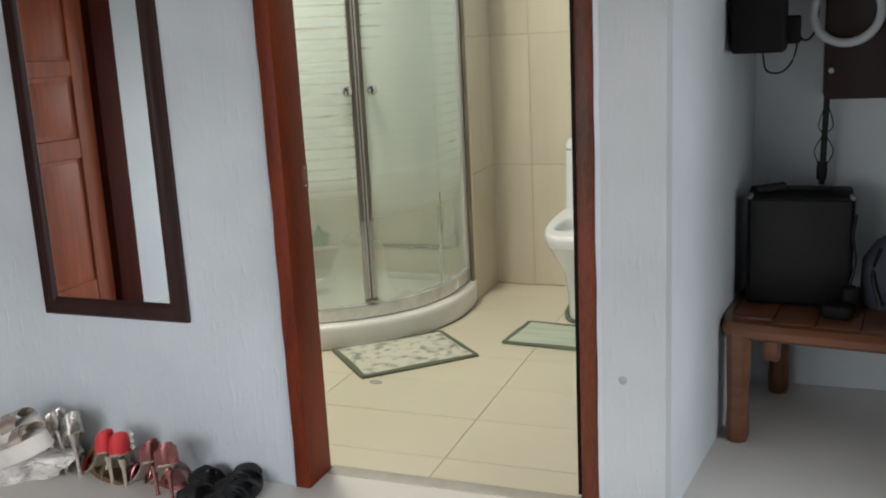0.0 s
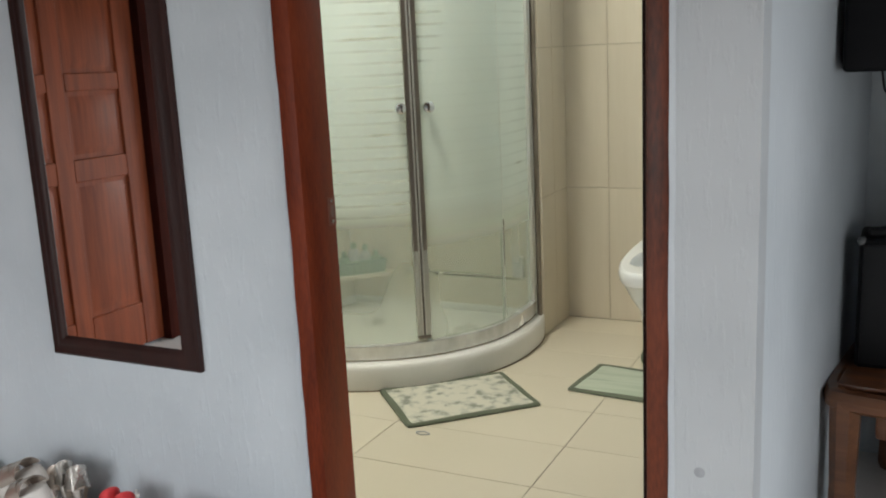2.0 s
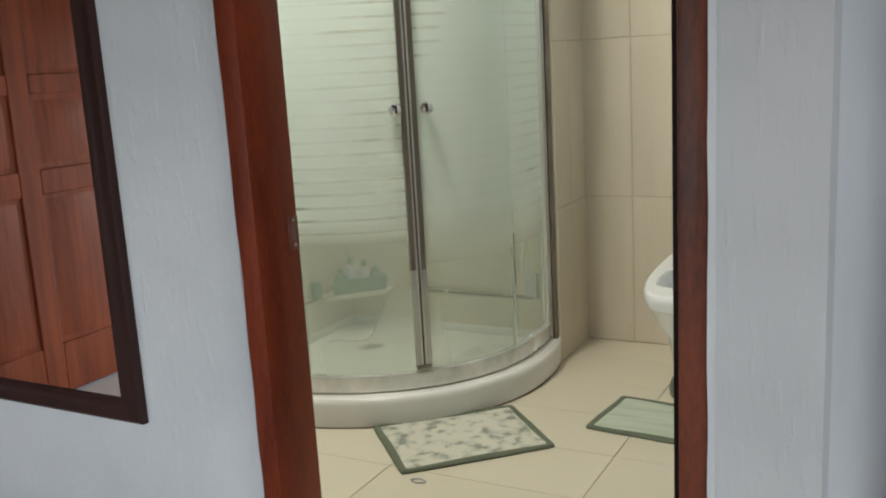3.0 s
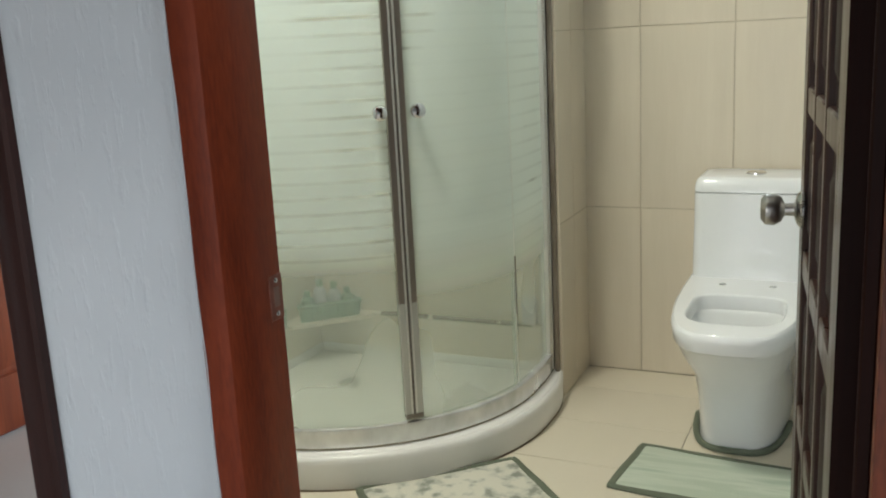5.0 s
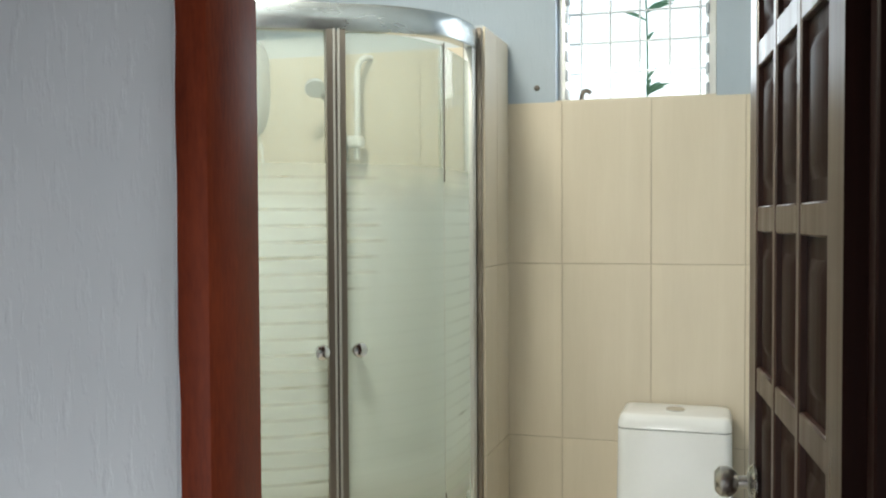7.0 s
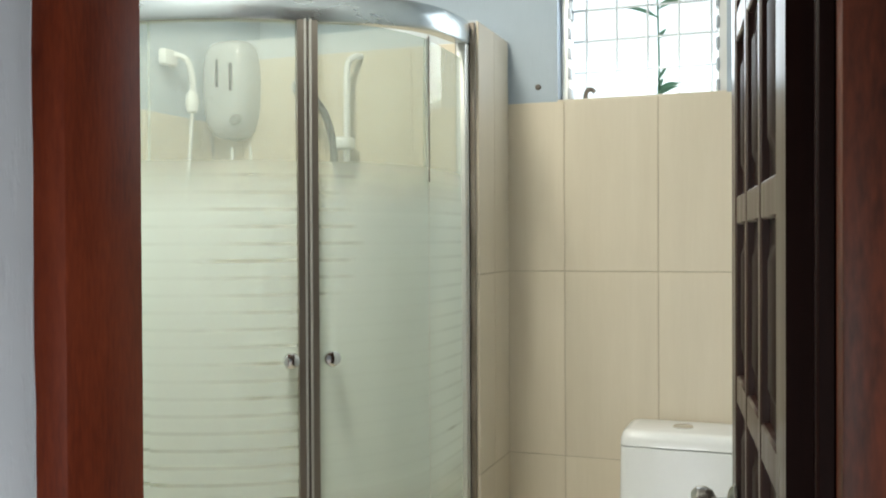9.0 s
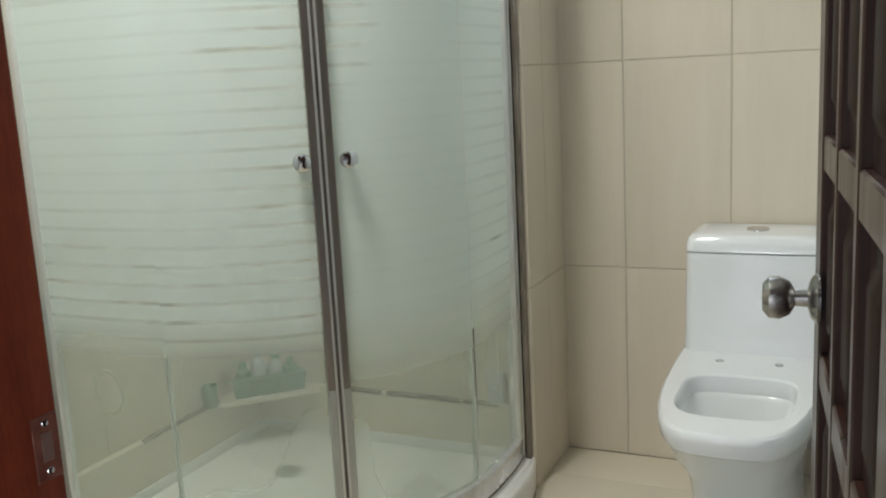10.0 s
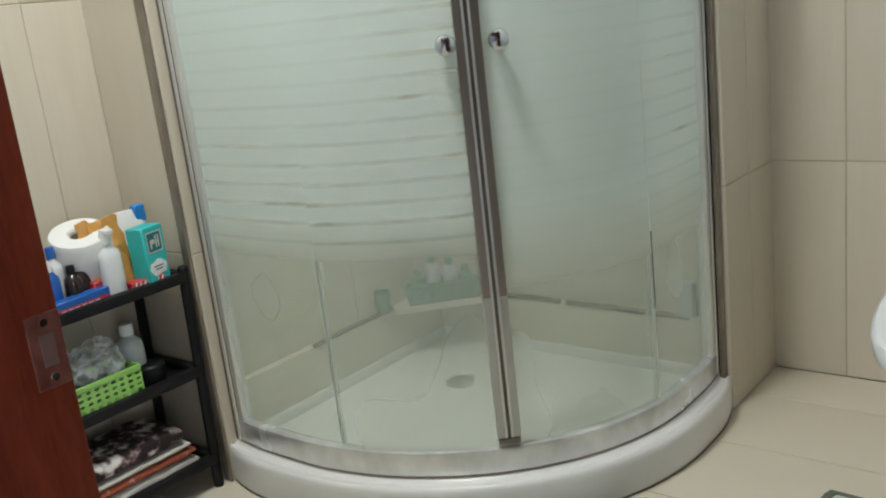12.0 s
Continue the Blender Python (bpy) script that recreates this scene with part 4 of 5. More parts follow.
tube(bm, smooth_path([(1.45, 0.80, TZ + 0.17), (1.43, 0.76, TZ + 0.10), (1.45, 0.73, TZ + 0.02)]), 0.008)
child("strap", bm, BLACKP, bag)

# wall-hung things in the alcove
tv = thing("wall_receiver", (1.13, 0.8, 1.25), "black boxy receiver hung high on the alcove wall with loose cables", "receiver")
bm = B()
box(bm, 1.040, 1.180, 0.60, 0.84, 1.105, 1.42, 0.012, 3)
child("housing", bm, CASE, tv)
bm = B()
box(bm, 1.165, 1.215, 0.66, 0.80, 1.125, 1.20, 0.006, 2)
child("bracket", bm, CASE, tv)
for pts in ([(1.12, 0.66, 1.105), (1.13, 0.70, 1.055), (1.17, 0.72, 1.05), (1.20, 0.74, 1.09), (1.21, 0.78, 1.17)],
            [(1.20, 0.78, 1.16), (1.225, 0.85, 1.13), (1.25, 0.88, 1.15), (1.26, 0.90, 1.22), (1.23, 0.92, 1.28)]):
    bm = B()
    tube(bm, smooth_path(pts), 0.0028, 6)
    child("cable", bm, BLACKP, tv)
cab = thing("wall_cabinet", (1.7, 0.98, 0.955), "dark brown wooden wall cabinet over the alcove table", "cabinet")
bm = B()
box(bm, 1.283, 2.30, 0.90, 1.098, 0.957, 1.95, 0.006, 2)
child("body", bm, wood("black_brown_cabinet", (0.010, 0.0045, 0.0035), (0.024, 0.0095, 0.007), 0.45, 0.0, spec=0.2), cab)
bm = B()
lathe(bm, [(0, 0), (0.008, 0), (0.007, 0.02), (0.0, 0.02)], 10, pose(1.30, 0.90, 1.04, 90, 0, 0))
child("knob", bm, GREYP, cab)
ringh = thing("coiled_hose", (1.33, 0.88, 1.12), "loop of pale grey plastic hose hanging on the cabinet", "hose")
bm = B()
tube(bm, [(1.335 + 0.088 * math.cos(a), 0.872 + 0.012 * math.sin(2 * a), 1.205 + 0.088 * math.sin(a)) for a in [k * 2 * math.pi / 40 for k in range(41)]], 0.0125, 10)
child("loop", bm, GREYP, ringh)
bm = B()
tube(bm, [(1.335, 0.895, 1.292), (1.335, 0.862, 1.30)], 0.005, 8)
child("hook", bm, STRIP, ringh)
pole = thing("hanging_pole", (1.293, 0.96, 0.68), "black rod with a clamp and thin wires under the cabinet", "pole")
bm = B()
tube(bm, [(1.293, 0.95, 0.957), (1.288, 0.95, 0.70)], 0.009, 10)
child("rod", bm, BLACKP, pole)
bm = B()
lathe(bm, [(0, -0.03), (0.014, -0.03), (0.016, 0), (0.014, 0.025), (0, 0.025)], 12, pose(1.287, 0.95, 0.745))
child("clamp", bm, BLACKP, pole)
for k in (-1, 1):
    bm = B()
    tube(bm, smooth_path([(1.293, 0.945, 0.95), (1.293 + 0.02 * k, 0.94, 0.88), (1.29 + 0.006 * k, 0.94, 0.85), (1.29 + 0.026 * k, 0.94, 0.80), (1.288, 0.94, 0.74)]), 0.0018, 6)
    child("wire", bm, BLACKP, pole)
bm = B()
lathe(bm, [(0, 0), (0.011, 0), (0.006, 0.0015), (0, 0.002)], 9, pose(0.854, -0.0005, 0.387, 90, 0, 0))
single("wall_stain", bm, surface("grey_smudge", (0.30, 0.31, 0.33), (0.42, 0.43, 0.45), 0.7), "small grey smudge of filler on the wall", "smudge")

# ---- bedroom: shoes along the wall ----
def foot_shape(s):
    """Half width and sole height factor of a shoe last along its length; s: 0 toe, 1 heel."""
    w = 0.004 + 0.036 * math.sin(min(1, s / 0.30) * math.pi / 2) - 0.016 * max(0, min(1, (s - 0.3) / 0.35)) + 0.006 * max(0, (s - 0.65) / 0.35)
    if s > 0.9:
        w *= math.sqrt(max(0.05, 1 - ((s - 0.9) / 0.1) ** 2 * 0.75))
    return w


def heeled_shoe(at, yaw, heel, upper, sole, stem, label, tilt=0.0, group="shoes by the wall", strap=0, beads=None):
    g = thing("high_heeled_shoe", at, label, "shoe", group)
    g.rotation_euler = (radians(tilt), 0, radians(yaw))
    L = 0.215 * math.sqrt(max(0.5, 1 - (heel / 0.24) ** 2))

    def zed(s):
        t = max(0.0, (s - 0.28) / 0.72)
        return heel * (t * t * (3 - 2 * t)) if t < 1 else heel
    # local x: 0 at the heel tip, toe at +L
    bm = B()
    lp = []
    for i in range(17):
        s = i / 16
        w, z, x = foot_shape(s), zed(s), L * (1 - s)
        lp.append([(x, -w, z), (x, w, z), (x, w * 0.96, z + 0.006), (x, -w * 0.96, z + 0.006)])
    rings(bm, lp)
    part("sole", bm, sole, g)
    bm = B()
    outer, n = [], 10
    for i in range(7):
        s = 0.01 + 0.36 * i / 6
        w, z, x = foot_shape(s), zed(s), L * (1 - s)
        h = 0.018 + 0.028 * math.sin(min(1, s / 0.34) * math.pi / 2)
        outer.append([(x, w * math.cos(a), z + 0.004 + h * math.sin(a)) for a in [math.pi * k / n for k in range(n + 1)]])
    vs = rings(bm, outer, close=False, cap0=False, cap1=False)
    bmesh.ops.solidify(bm, geom=list(bm.faces), thickness=0.002)
    if upper in (SILVER, PINK, CHAMP):
        for v in bm.verts:
            v.co += Vector((0, 0, 0.004 * noise.noise(v.co * 60)))
    part("toe_cap", bm, upper, g)
    bm = B()
    lp = []
    for i in range(13):
        a = -math.pi / 2 + math.pi * i / 12
        cw = 0.031
        x = 0.028 - 0.030 * math.cos(a)
        y = cw * math.sin(a)
        s = 1 - x / L
        z0, h = zed(min(1, s)), 0.070 * (0.6 + 0.4 * math.cos(a))
        lp.append([(x, y, z0 + 0.003), (x - 0.003, y * 0.98, z0 + h * 0.5), (x, y * 0.88, z0 + h), (x + 0.003, y * 0.84, z0 + h), (x + 0.002, y * 0.92, z0 + h * 0.5), (x + 0.004, y * 0.92, z0 + 0.003)])
    rings(bm, lp)
    if upper in (SILVER, PINK, CHAMP):
        for v in bm.verts:
            v.co += Vector((0.009 * noise.noise(v.co * 45), 0.009 * noise.noise(v.co * 40 + Vector((3, 1, 2))), 0.004 * noise.noise(v.co * 70)))
    part("heel_counter", bm, upper, g)
    bm = B()
    tube(bm, [(0.022, 0, heel + 0.002), (0.014, 0, heel * 0.82), (0.008, 0, heel * 0.5), (0.005, 0, heel * 0.15), (0.005, 0, 0.0)], 0.006, 10, (3.2, 2.0, 1.0, 0.85, 1.0))
    part("heel", bm, stem, g)
    for k in range(strap):
        bm = B()
        s = 0.45 + 0.16 * k
        z, x, w = zed(s), L * (1 - s), foot_shape(s)
        tube(bm, [(x, w * math.cos(a), z + 0.004 + 0.045 * math.sin(a)) for a in [math.pi * j / 12 for j in range(13)]], 0.0035, 6)
        part("strap", bm, beads or upper, g)
    return g


def leather(name, c, rough=0.3, metal=0.0):
    return surface(name, tuple(v * 0.8 for v in c), c, rough, metal, 20, fine=160, bump=0.15)


RED, NUDE = leather("red_leather", (0.62, 0.035, 0.04), 0.35), leather("nude_leather", (0.42, 0.36, 0.28), 0.4)
SILVER = leather("crumpled_silver", (0.66, 0.62, 0.57), 0.18, 0.8)
PINK = leather("rose_metallic", (0.42, 0.16, 0.15), 0.2, 0.75)
BLACK = leather("black_suede", (0.007, 0.007, 0.008), 0.55)
CHAMP = leather("champagne_foil_leather", (0.56, 0.48, 0.41), 0.2, 0.65)
WHITE = leather("ivory_leather", (0.66, 0.62, 0.57), 0.45)
BEAD = leather("pearl_beads", (0.75, 0.72, 0.66), 0.2)
BEIGE = leather("beige_leather", (0.40, 0.33, 0.27), 0.5)

heeled_shoe((-0.747, -0.115, 0), 150, 0.135, SILVER, BEIGE, SILVER, "silver metallic high-heeled shoe by the wall")
heeled_shoe((-0.695, -0.120, 0), 148, 0.132, SILVER, BEIGE, SILVER, "silver metallic high-heeled shoe by the wall")
heeled_shoe((-0.566, -0.133, 0), 150, 0.098, RED, NUDE, NUDE, "red high-heeled shoe with a pale stiletto heel")
pearl_shoe = heeled_shoe((-0.518, -0.136, 0), 140, 0.096, RED, NUDE, NUDE, "red high-heeled shoe with pearl straps and pale stiletto", strap=3, beads=BEAD)
for k in range(3):
    bm = B()
    box(bm, -0.010, 0.026, -0.036, -0.025, 0.108 + 0.019 * k, 0.117 + 0.019 * k, 0.004, 2)
    part("pearl_strap", bm, BEAD, pearl_shoe, "white pearl strap")
heeled_shoe((-0.393, -0.155, 0), 150, 0.100, PINK, BEIGE, PINK, "rose-pink metallic high-heeled shoe by the wall", strap=1)
heeled_shoe((-0.338, -0.165, 0), 143, 0.100, PINK, BEIGE, PINK, "rose-pink metallic high-heeled shoe by the wall", strap=1)


def sandal(at, yaw, mat_s, mat_u, label, straps, thick=0.016, tilt=(0, 0), name="sandal", length=0.235):
    g = thing(name, at, label, "sandal", "shoes by the wall")
    g.rotation_euler = (radians(tilt[0]), radians(tilt[1]), radians(yaw))
    bm = B()
    lp = []
    for z, k in ((0, 0.94), (0.003, 1.0), (thick - 0.003, 1.0), (thick, 0.96)):
        ring = []
        for i in range(28):
            a = 2 * math.pi * i / 28
            x = length / 2 * math.cos(a)
            w = 0.036 + 0.007 * math.cos(a) - 0.006 * math.cos(2 * a)
            ring.append((x * k, w * k * math.copysign(abs(math.sin(a)) ** 0.75, math.sin(a)), z))
        lp.append(ring)
    rings(bm, lp)
    part("sole", bm, mat_s, g)
    for x0, x1, h, r in straps:
        bm = B()
        pts = [Vector((x0 + (x1 - x0) * t, 0.038 * math.cos(math.pi * t), thick + h * math.sin(math.pi * t))) for t in [j / 12 for j in range(13)]]
        lp = []
        for i, p in enumerate(pts):
            d = (pts[min(i + 1, 12)] - pts[max(i - 1, 0)]).normalized()
            sd = Vector((1, 0, 0))
            nrm = d.cross(sd).normalized()
            lp.append([p + sd * r + nrm * 0.0015, p - sd * r + nrm * 0.0015, p - sd * r - nrm * 0.0015, p + sd * r - nrm * 0.0015])
        rings(bm, lp)
        part("strap", bm, mat_u, g)
    return g


sandal((-0.245, -0.085, 0.0), 165, BLACK, BLACK, "black strappy sandal lying by the wall", [(0.07, 0.03, 0.034, 0.014), (0.03, 0.07, 0.034, 0.012), (-0.06, -0.09, 0.05, 0.010), (-0.02, -0.08, 0.03, 0.006)], 0.022)
sandal((-0.215, -0.165, 0.0), 172, BLACK, BLACK, "black strappy sandal lying by the wall", [(0.07, 0.03, 0.03, 0.014), (0.03, 0.07, 0.034, 0.012), (-0.06, -0.09, 0.045, 0.010), (0.0, -0.08, 0.03, 0.006)], 0.022)
sandal((-0.165, -0.065, 0.008), 120, BLACK, BLACK, "black flat slipper lying by the wall", [(0.05, 0.04, 0.024, 0.020), (-0.03, -0.05, 0.03, 0.008)], 0.018, (0, -3), length=0.17)
sandal((-0.800, -0.215, 0.092), 12, WHITE, CHAMP, "ivory platform sandal on a crumpled bag", [(0.065, 0.035, 0.030, 0.024), (0.02, 0.05, 0.034, 0.012), (-0.05, -0.08, 0.026, 0.012)], 0.052, (6, -22), "platform_sandal", 0.22)
sandal((-0.872, -0.165, 0.112), 14, WHITE, CHAMP, "ivory platform sandal on a crumpled bag", [(0.06, 0.03, 0.034, 0.026), (0.0, 0.04, 0.036, 0.014), (-0.05, -0.09, 0.026, 0.014)], 0.044, (10, -24), "platform_sandal", 0.22)

heeled_shoe((-0.800, -0.150, 0.012), 128, 0.115, CHAMP, BEIGE, SILVER, "crumpled champagne-coloured high-heeled shoe leaning on the pile", tilt=14, strap=2)
sandal((-0.985, -0.145, 0.085), 62, CHAMP, CHAMP, "crumpled champagne-coloured strappy sandal on the pile", [(0.06, 0.02, 0.04, 0.016), (0.0, 0.04, 0.045, 0.012), (-0.06, -0.08, 0.05, 0.010)], 0.018, (38, -6), length=0.2)
BRONZE = leather("dull_bronze", (0.20, 0.13, 0.075), 0.35, 0.5)
sandal((-0.640, -0.070, 0.0), 150, BRONZE, BRONZE, "bronze strappy sandal behind the heels", [(0.06, 0.02, 0.05, 0.012), (0.0, 0.04, 0.055, 0.010), (-0.06, -0.08, 0.06, 0.008)], 0.02, (0, -6))
sandal((-0.445, -0.060, 0.0), 155, PINK, PINK, "rose-pink strappy sandal behind the heels", [(0.06, 0.02, 0.05, 0.012), (0.0, 0.04, 0.055, 0.010), (-0.06, -0.08, 0.06, 0.008)], 0.02, (0, -6))

# crumpled clear-and-white plastic bag under the platform sandals
PLASTIC = surface("crumpled_plastic", (0.52, 0.49, 0.46), (0.76, 0.735, 0.70), 0.08, 0, 12, fine=50, bump=0.8, dist=0.006)
bm = B()
bmesh.ops.create_icosphere(bm, subdivisions=5, radius=1)
for v in bm.verts:
    d = v.co.copy()
    k = 1 + 0.35 * noise.noise(d * 2.2) + 0.16 * abs(noise.noise(d * 6.0)) + 0.07 * noise.noise(d * 14)
    v.co = Vector((-0.905 + 0.165 * d.x * k, -0.140 + 0.115 * d.y * k, max(0.001, 0.045 + 0.062 * d.z * k)))
    v.co.y = min(v.co.y, -0.004)
single("plastic_bag", bm, PLASTIC, "crumpled pale plastic bag on the floor by the wall", "plastic bag")
LEAFY = patterned("leaf_print", (0.012, 0.05, 0.016), (0.03, 0.13, 0.045), (0.42, 0.52, 0.38), 24, (1, 0.35, 1), 0.44, 0.56)
CORK = patterned("speckled_cork", (0.27, 0.21, 0.15), (0.36, 0.29, 0.22), (0.46, 0.40, 0.32), 60, (1, 1, 1), 0.4, 0.6)
sandal((-1.165, -0.13, 0.0), 75, WHITE, LEAFY, "rubber slipper with a wide green leaf-print strap", [(0.03, 0.03, 0.085, 0.055)], 0.022, (0, 0), "slipper", 0.24)
sandal((-1.20, -0.030, 0.135), 95, CORK, BEIGE, "cork-soled sandal leaning against the wall", [(0.05, 0.04, 0.03, 0.01)], 0.02, (0, -74), "sandal", 0.24)


# ---- bathroom: three-tier rack with toiletries ----
rack = thing("storage_rack", (-1.2, 0.74, 0), "black plastic three-tier rack beside the shower", "rack")
RX0, RX1, RY0, RY1 = -1.305, -1.10, 0.50, 0.966
LEAN = 0.024
for x in (RX0, RX1):
    for y in (RY0, RY1):
        bm = B()
        rings(bm, [[(x + g * c * 0.0115, y + LEAN * z + g * d * 0.0115, z) for c, d in ((1, 0.45), (0.45, 1), (-0.45, 1), (-1, 0.45), (-1, -0.45), (-0.45, -1), (0.45, -1), (1, -0.45))]
                   for z, g in ((0.0, 0.9), (0.004, 1.0), (0.556, 1.0), (0.562, 0.9), (0.565, 0.6))])
        child("leg", bm, BLACKP, rack)
for z in (0.068, 0.297, 0.531):
    bm = B()
    q = LEAN * z
    box(bm, RX0, RX1, RY0 + q, RY1 + q, z, z + 0.006)
    for a, b, c, d in ((RX1 - 0.012, RX1 + 0.012, RY0, RY1), (RX0 - 0.012, RX0 + 0.012, RY0, RY1), (RX0, RX1, RY0 - 0.012, RY0 + 0.012), (RX0, RX1, RY1 - 0.012, RY1 + 0.012)):
        box(bm, a, b, c + q, d + q, z - 0.006, z + 0.020, 0.005, 2)
    child("shelf", bm, BLACKP, rack)
S3, S2, S1 = 0.5375, 0.3035, 0.0745
TEAL, DTEAL = leather("teal_card", (0.05, 0.54, 0.52), 0.35), leather("deep_teal_print", (0.015, 0.16, 0.19), 0.35)
ORANGE, BLUEP, REDP = leather("orange_foil", (0.66, 0.34, 0.08), 0.28), leather("blue_card", (0.02, 0.12, 0.45), 0.3), leather("red_card", (0.55, 0.04, 0.05), 0.35)
PAPER, GREEN = surface("white_tissue", (0.74, 0.73, 0.71), (0.8, 0.79, 0.77), 0.95, fine=120, bump=0.4), surface("lime_plastic", (0.25, 0.50, 0.10), (0.33, 0.60, 0.15), 0.35)

carton = thing("carton", (-1.126, 0.915, S3), "teal carton with a dark square emblem on the rack", "carton")
carton.rotation_euler = (0, 0, radians(14))
bm = B()
box(bm, -0.024, 0.024, -0.034, 0.034, 0.001, 0.138, 0.002, 1)
part("box", bm, TEAL, carton)
bm = B()
box(bm, 0.024, 0.0246, -0.024, 0.024, 0.078, 0.126)
emb = part("emblem", bm, DTEAL, carton, "dark teal square with white border")
for a, b, c, d in ((-0.024, 0.024, 0.078, 0.0805), (-0.024, 0.024, 0.1235, 0.126), (-0.024, -0.0215, 0.078, 0.126), (0.0215, 0.024, 0.078, 0.126), (-0.014, -0.0095, 0.088, 0.108), (-0.0095, 0.0, 0.098, 0.108), (0.003, 0.007, 0.088, 0.116), (0.011, 0.015, 0.088, 0.116), (0.003, 0.015, 0.099, 0.103)):
    bm = B()
    box(bm, 0.0246, 0.0252, a, b, c, d)
    part("print", bm, WHITE, emb)
bm = B()
rings(bm, [[(xx, 0.0 + 0.027 * math.copysign(abs(math.cos(k * math.pi / 10)) ** 0.7, math.cos(k * math.pi / 10)), 0.042 + 0.017 * math.sin(k * math.pi / 10) + 0.003 * math.sin(k * 1.7)) for k in range(20)] for xx in (0.0238, 0.0246)])
part("pale_print", bm, PAPER, carton)
for z0, w in ((0.044, 0.015), (0.037, 0.011)):
    bm = B()
    box(bm, 0.0246, 0.0250, -w, w, z0, z0 + 0.003)
    part("print_bar", bm, DTEAL, carton)

pack = thing("refill_pack", (-1.205, 0.925, S3), "white and blue refill pouch on the rack", "pouch")
bm = B()
lp = [[(-1.205 + hx * math.copysign(abs(math.cos(a)) ** 0.8, math.cos(a)), 0.925 + hy * math.copysign(abs(math.sin(a)) ** 0.5, math.sin(a)), z) for a in [k * math.pi / 8 for k in range(16)]] for z, hx, hy in ((S3, 0.026, 0.044), (S3 + 0.06, 0.03, 0.046), (S3 + 0.13, 0.018, 0.046), (S3 + 0.168, 0.004, 0.046))]
rings(bm, lp)
child("pouch", bm, PAPER, pack)
bm = B()
box(bm, -1.213, -1.192, 0.943, 0.9725, S3 + 0.135, S3 + 0.176, 0.003, 1)
child("corner_print", bm, leather("bright_blue", (0.02, 0.25, 0.72), 0.3), pack)
bm = B()
box(bm, -1.186, -1.173, 0.888, 0.915, S3 + 0.075, S3 + 0.093, 0.003, 1)
child("band_print", bm, BLUEP, pack)

RLX, RLY = -1.222, 0.812
roll = thing("tissue_roll", (RLX, RLY, S3), "large white roll of tissue leaning on the rack", "tissue roll")
bm = B()
seg = 36
prof = [(0.021, 0.0), (0.064, 0.0), (0.067, 0.006), (0.0675, 0.127), (0.063, 0.136), (0.045, 0.1375), (0.026, 0.136), (0.021, 0.131), (0.021, 0.0)]
rings(bm, [[(RLX + (r + 0.0012 * noise.noise((k * 0.5, z * 20, 3))) * math.cos(2 * math.pi * k / seg), RLY + r * math.sin(2 * math.pi * k / seg), S3 + z) for k in range(seg)] for r, z in prof], cap0=False, cap1=False)
child("paper", bm, PAPER, roll)
bm = B()
rings(bm, [[(RLX + r * math.cos(2 * math.pi * k / 20), RLY + r * math.sin(2 * math.pi * k / 20), S3 + z) for k in range(20)] for r, z in ((0.0205, 0.002), (0.0205, 0.127), (0.0185, 0.127), (0.0185, 0.002))], cap0=False, cap1=False)
child("core", bm, leather("card_core", (0.50, 0.44, 0.36), 0.9), roll)
roll.matrix_world = Matrix.Translation((RLX, RLY, S3 + 0.024)) @ Matrix.Rotation(radians(20), 4, Vector((0.48, 0.88, 0)))

bm = B()
bmesh.ops.create_grid(bm, x_segments=26, y_segments=26, size=0.5)
for v in bm.verts:
    u, w = v.co.x, v.co.y
    crease = 0.010 * abs(noise.noise((u * 5 + w * 2, w * 6, 2))) + 0.006 * abs(noise.noise((u * 11, w * 9 - u * 4, 5)))
    wide = 0.115 * (1 - 0.18 * max(0, w))
    v.co = Vector((-1.165 + 0.016 * math.cos(u * 3) - 0.03 * w + crease, 0.832 + wide * u + 0.012 * noise.noise((u * 4, w * 4, 7)), S3 + 0.088 + 0.172 * w + 0.010 * noise.noise((u * 6, w * 3, 4))))
bmesh.ops.solidify(bm, geom=list(bm.faces), thickness=0.010)
single("foil_pouch", bm, ORANGE, "crumpled golden foil pouch on the rack", "pouch")

def bottle(at, r, h, body, cap, label, flat=1.0, neck=0.4, name="bottle"):
    g = thing(name, at, label, "bottle", "bottles on the rack")
    bm = B()
    vs = lathe(bm, [(0, 0), (r * 0.94, 0), (r, 0.004), (r, h * 0.62), (r * 0.93, h * 0.70), (r * neck, h * 0.80), (r * neck, h * 0.84), (0, h * 0.84)], 20)
    bmesh.ops.transform(bm, matrix=Matrix.Diagonal((flat, 1, 1, 1)), verts=bm.verts)
    part("body", bm, body, g)
    bm = B()
    lathe(bm, [(0, h * 0.82), (r * neck * 1.25, h * 0.82), (r * neck * 1.25, h * 0.97), (r * neck * 1.1, h), (0, h)], 16)
    part("cap", bm, cap, g)
    return g


DARK = leather("dark_amber", (0.03, 0.018, 0.015), 0.15)
lotion = bottle((-1.126, 0.818, S3), 0.027, 0.150, WHITEP, WHITEP, "white pump lotion bottle at the front of the rack", 0.7)
bm = B()
box(bm, -0.008, 0.022, -0.010, 0.010, 0.146, 0.157, 0.003, 2)
tube(bm, [(0, 0, 0.148), (0, 0, 0.128)], 0.004, 8)
part("pump_head", bm, WHITEP, lotion)
bottle((-1.165, 0.765, S3), 0.020, 0.105, DARK, WHITEP, "small dark bottle with a white cap")
bottle((-1.148, 0.735, S3), 0.019, 0.095, DARK, BLACKP, "small dark bottle with a black cap")
bottle((-1.150, 0.690, S3), 0.017, 0.115, BLUEP, WHITEP, "slim blue bottle on the rack")
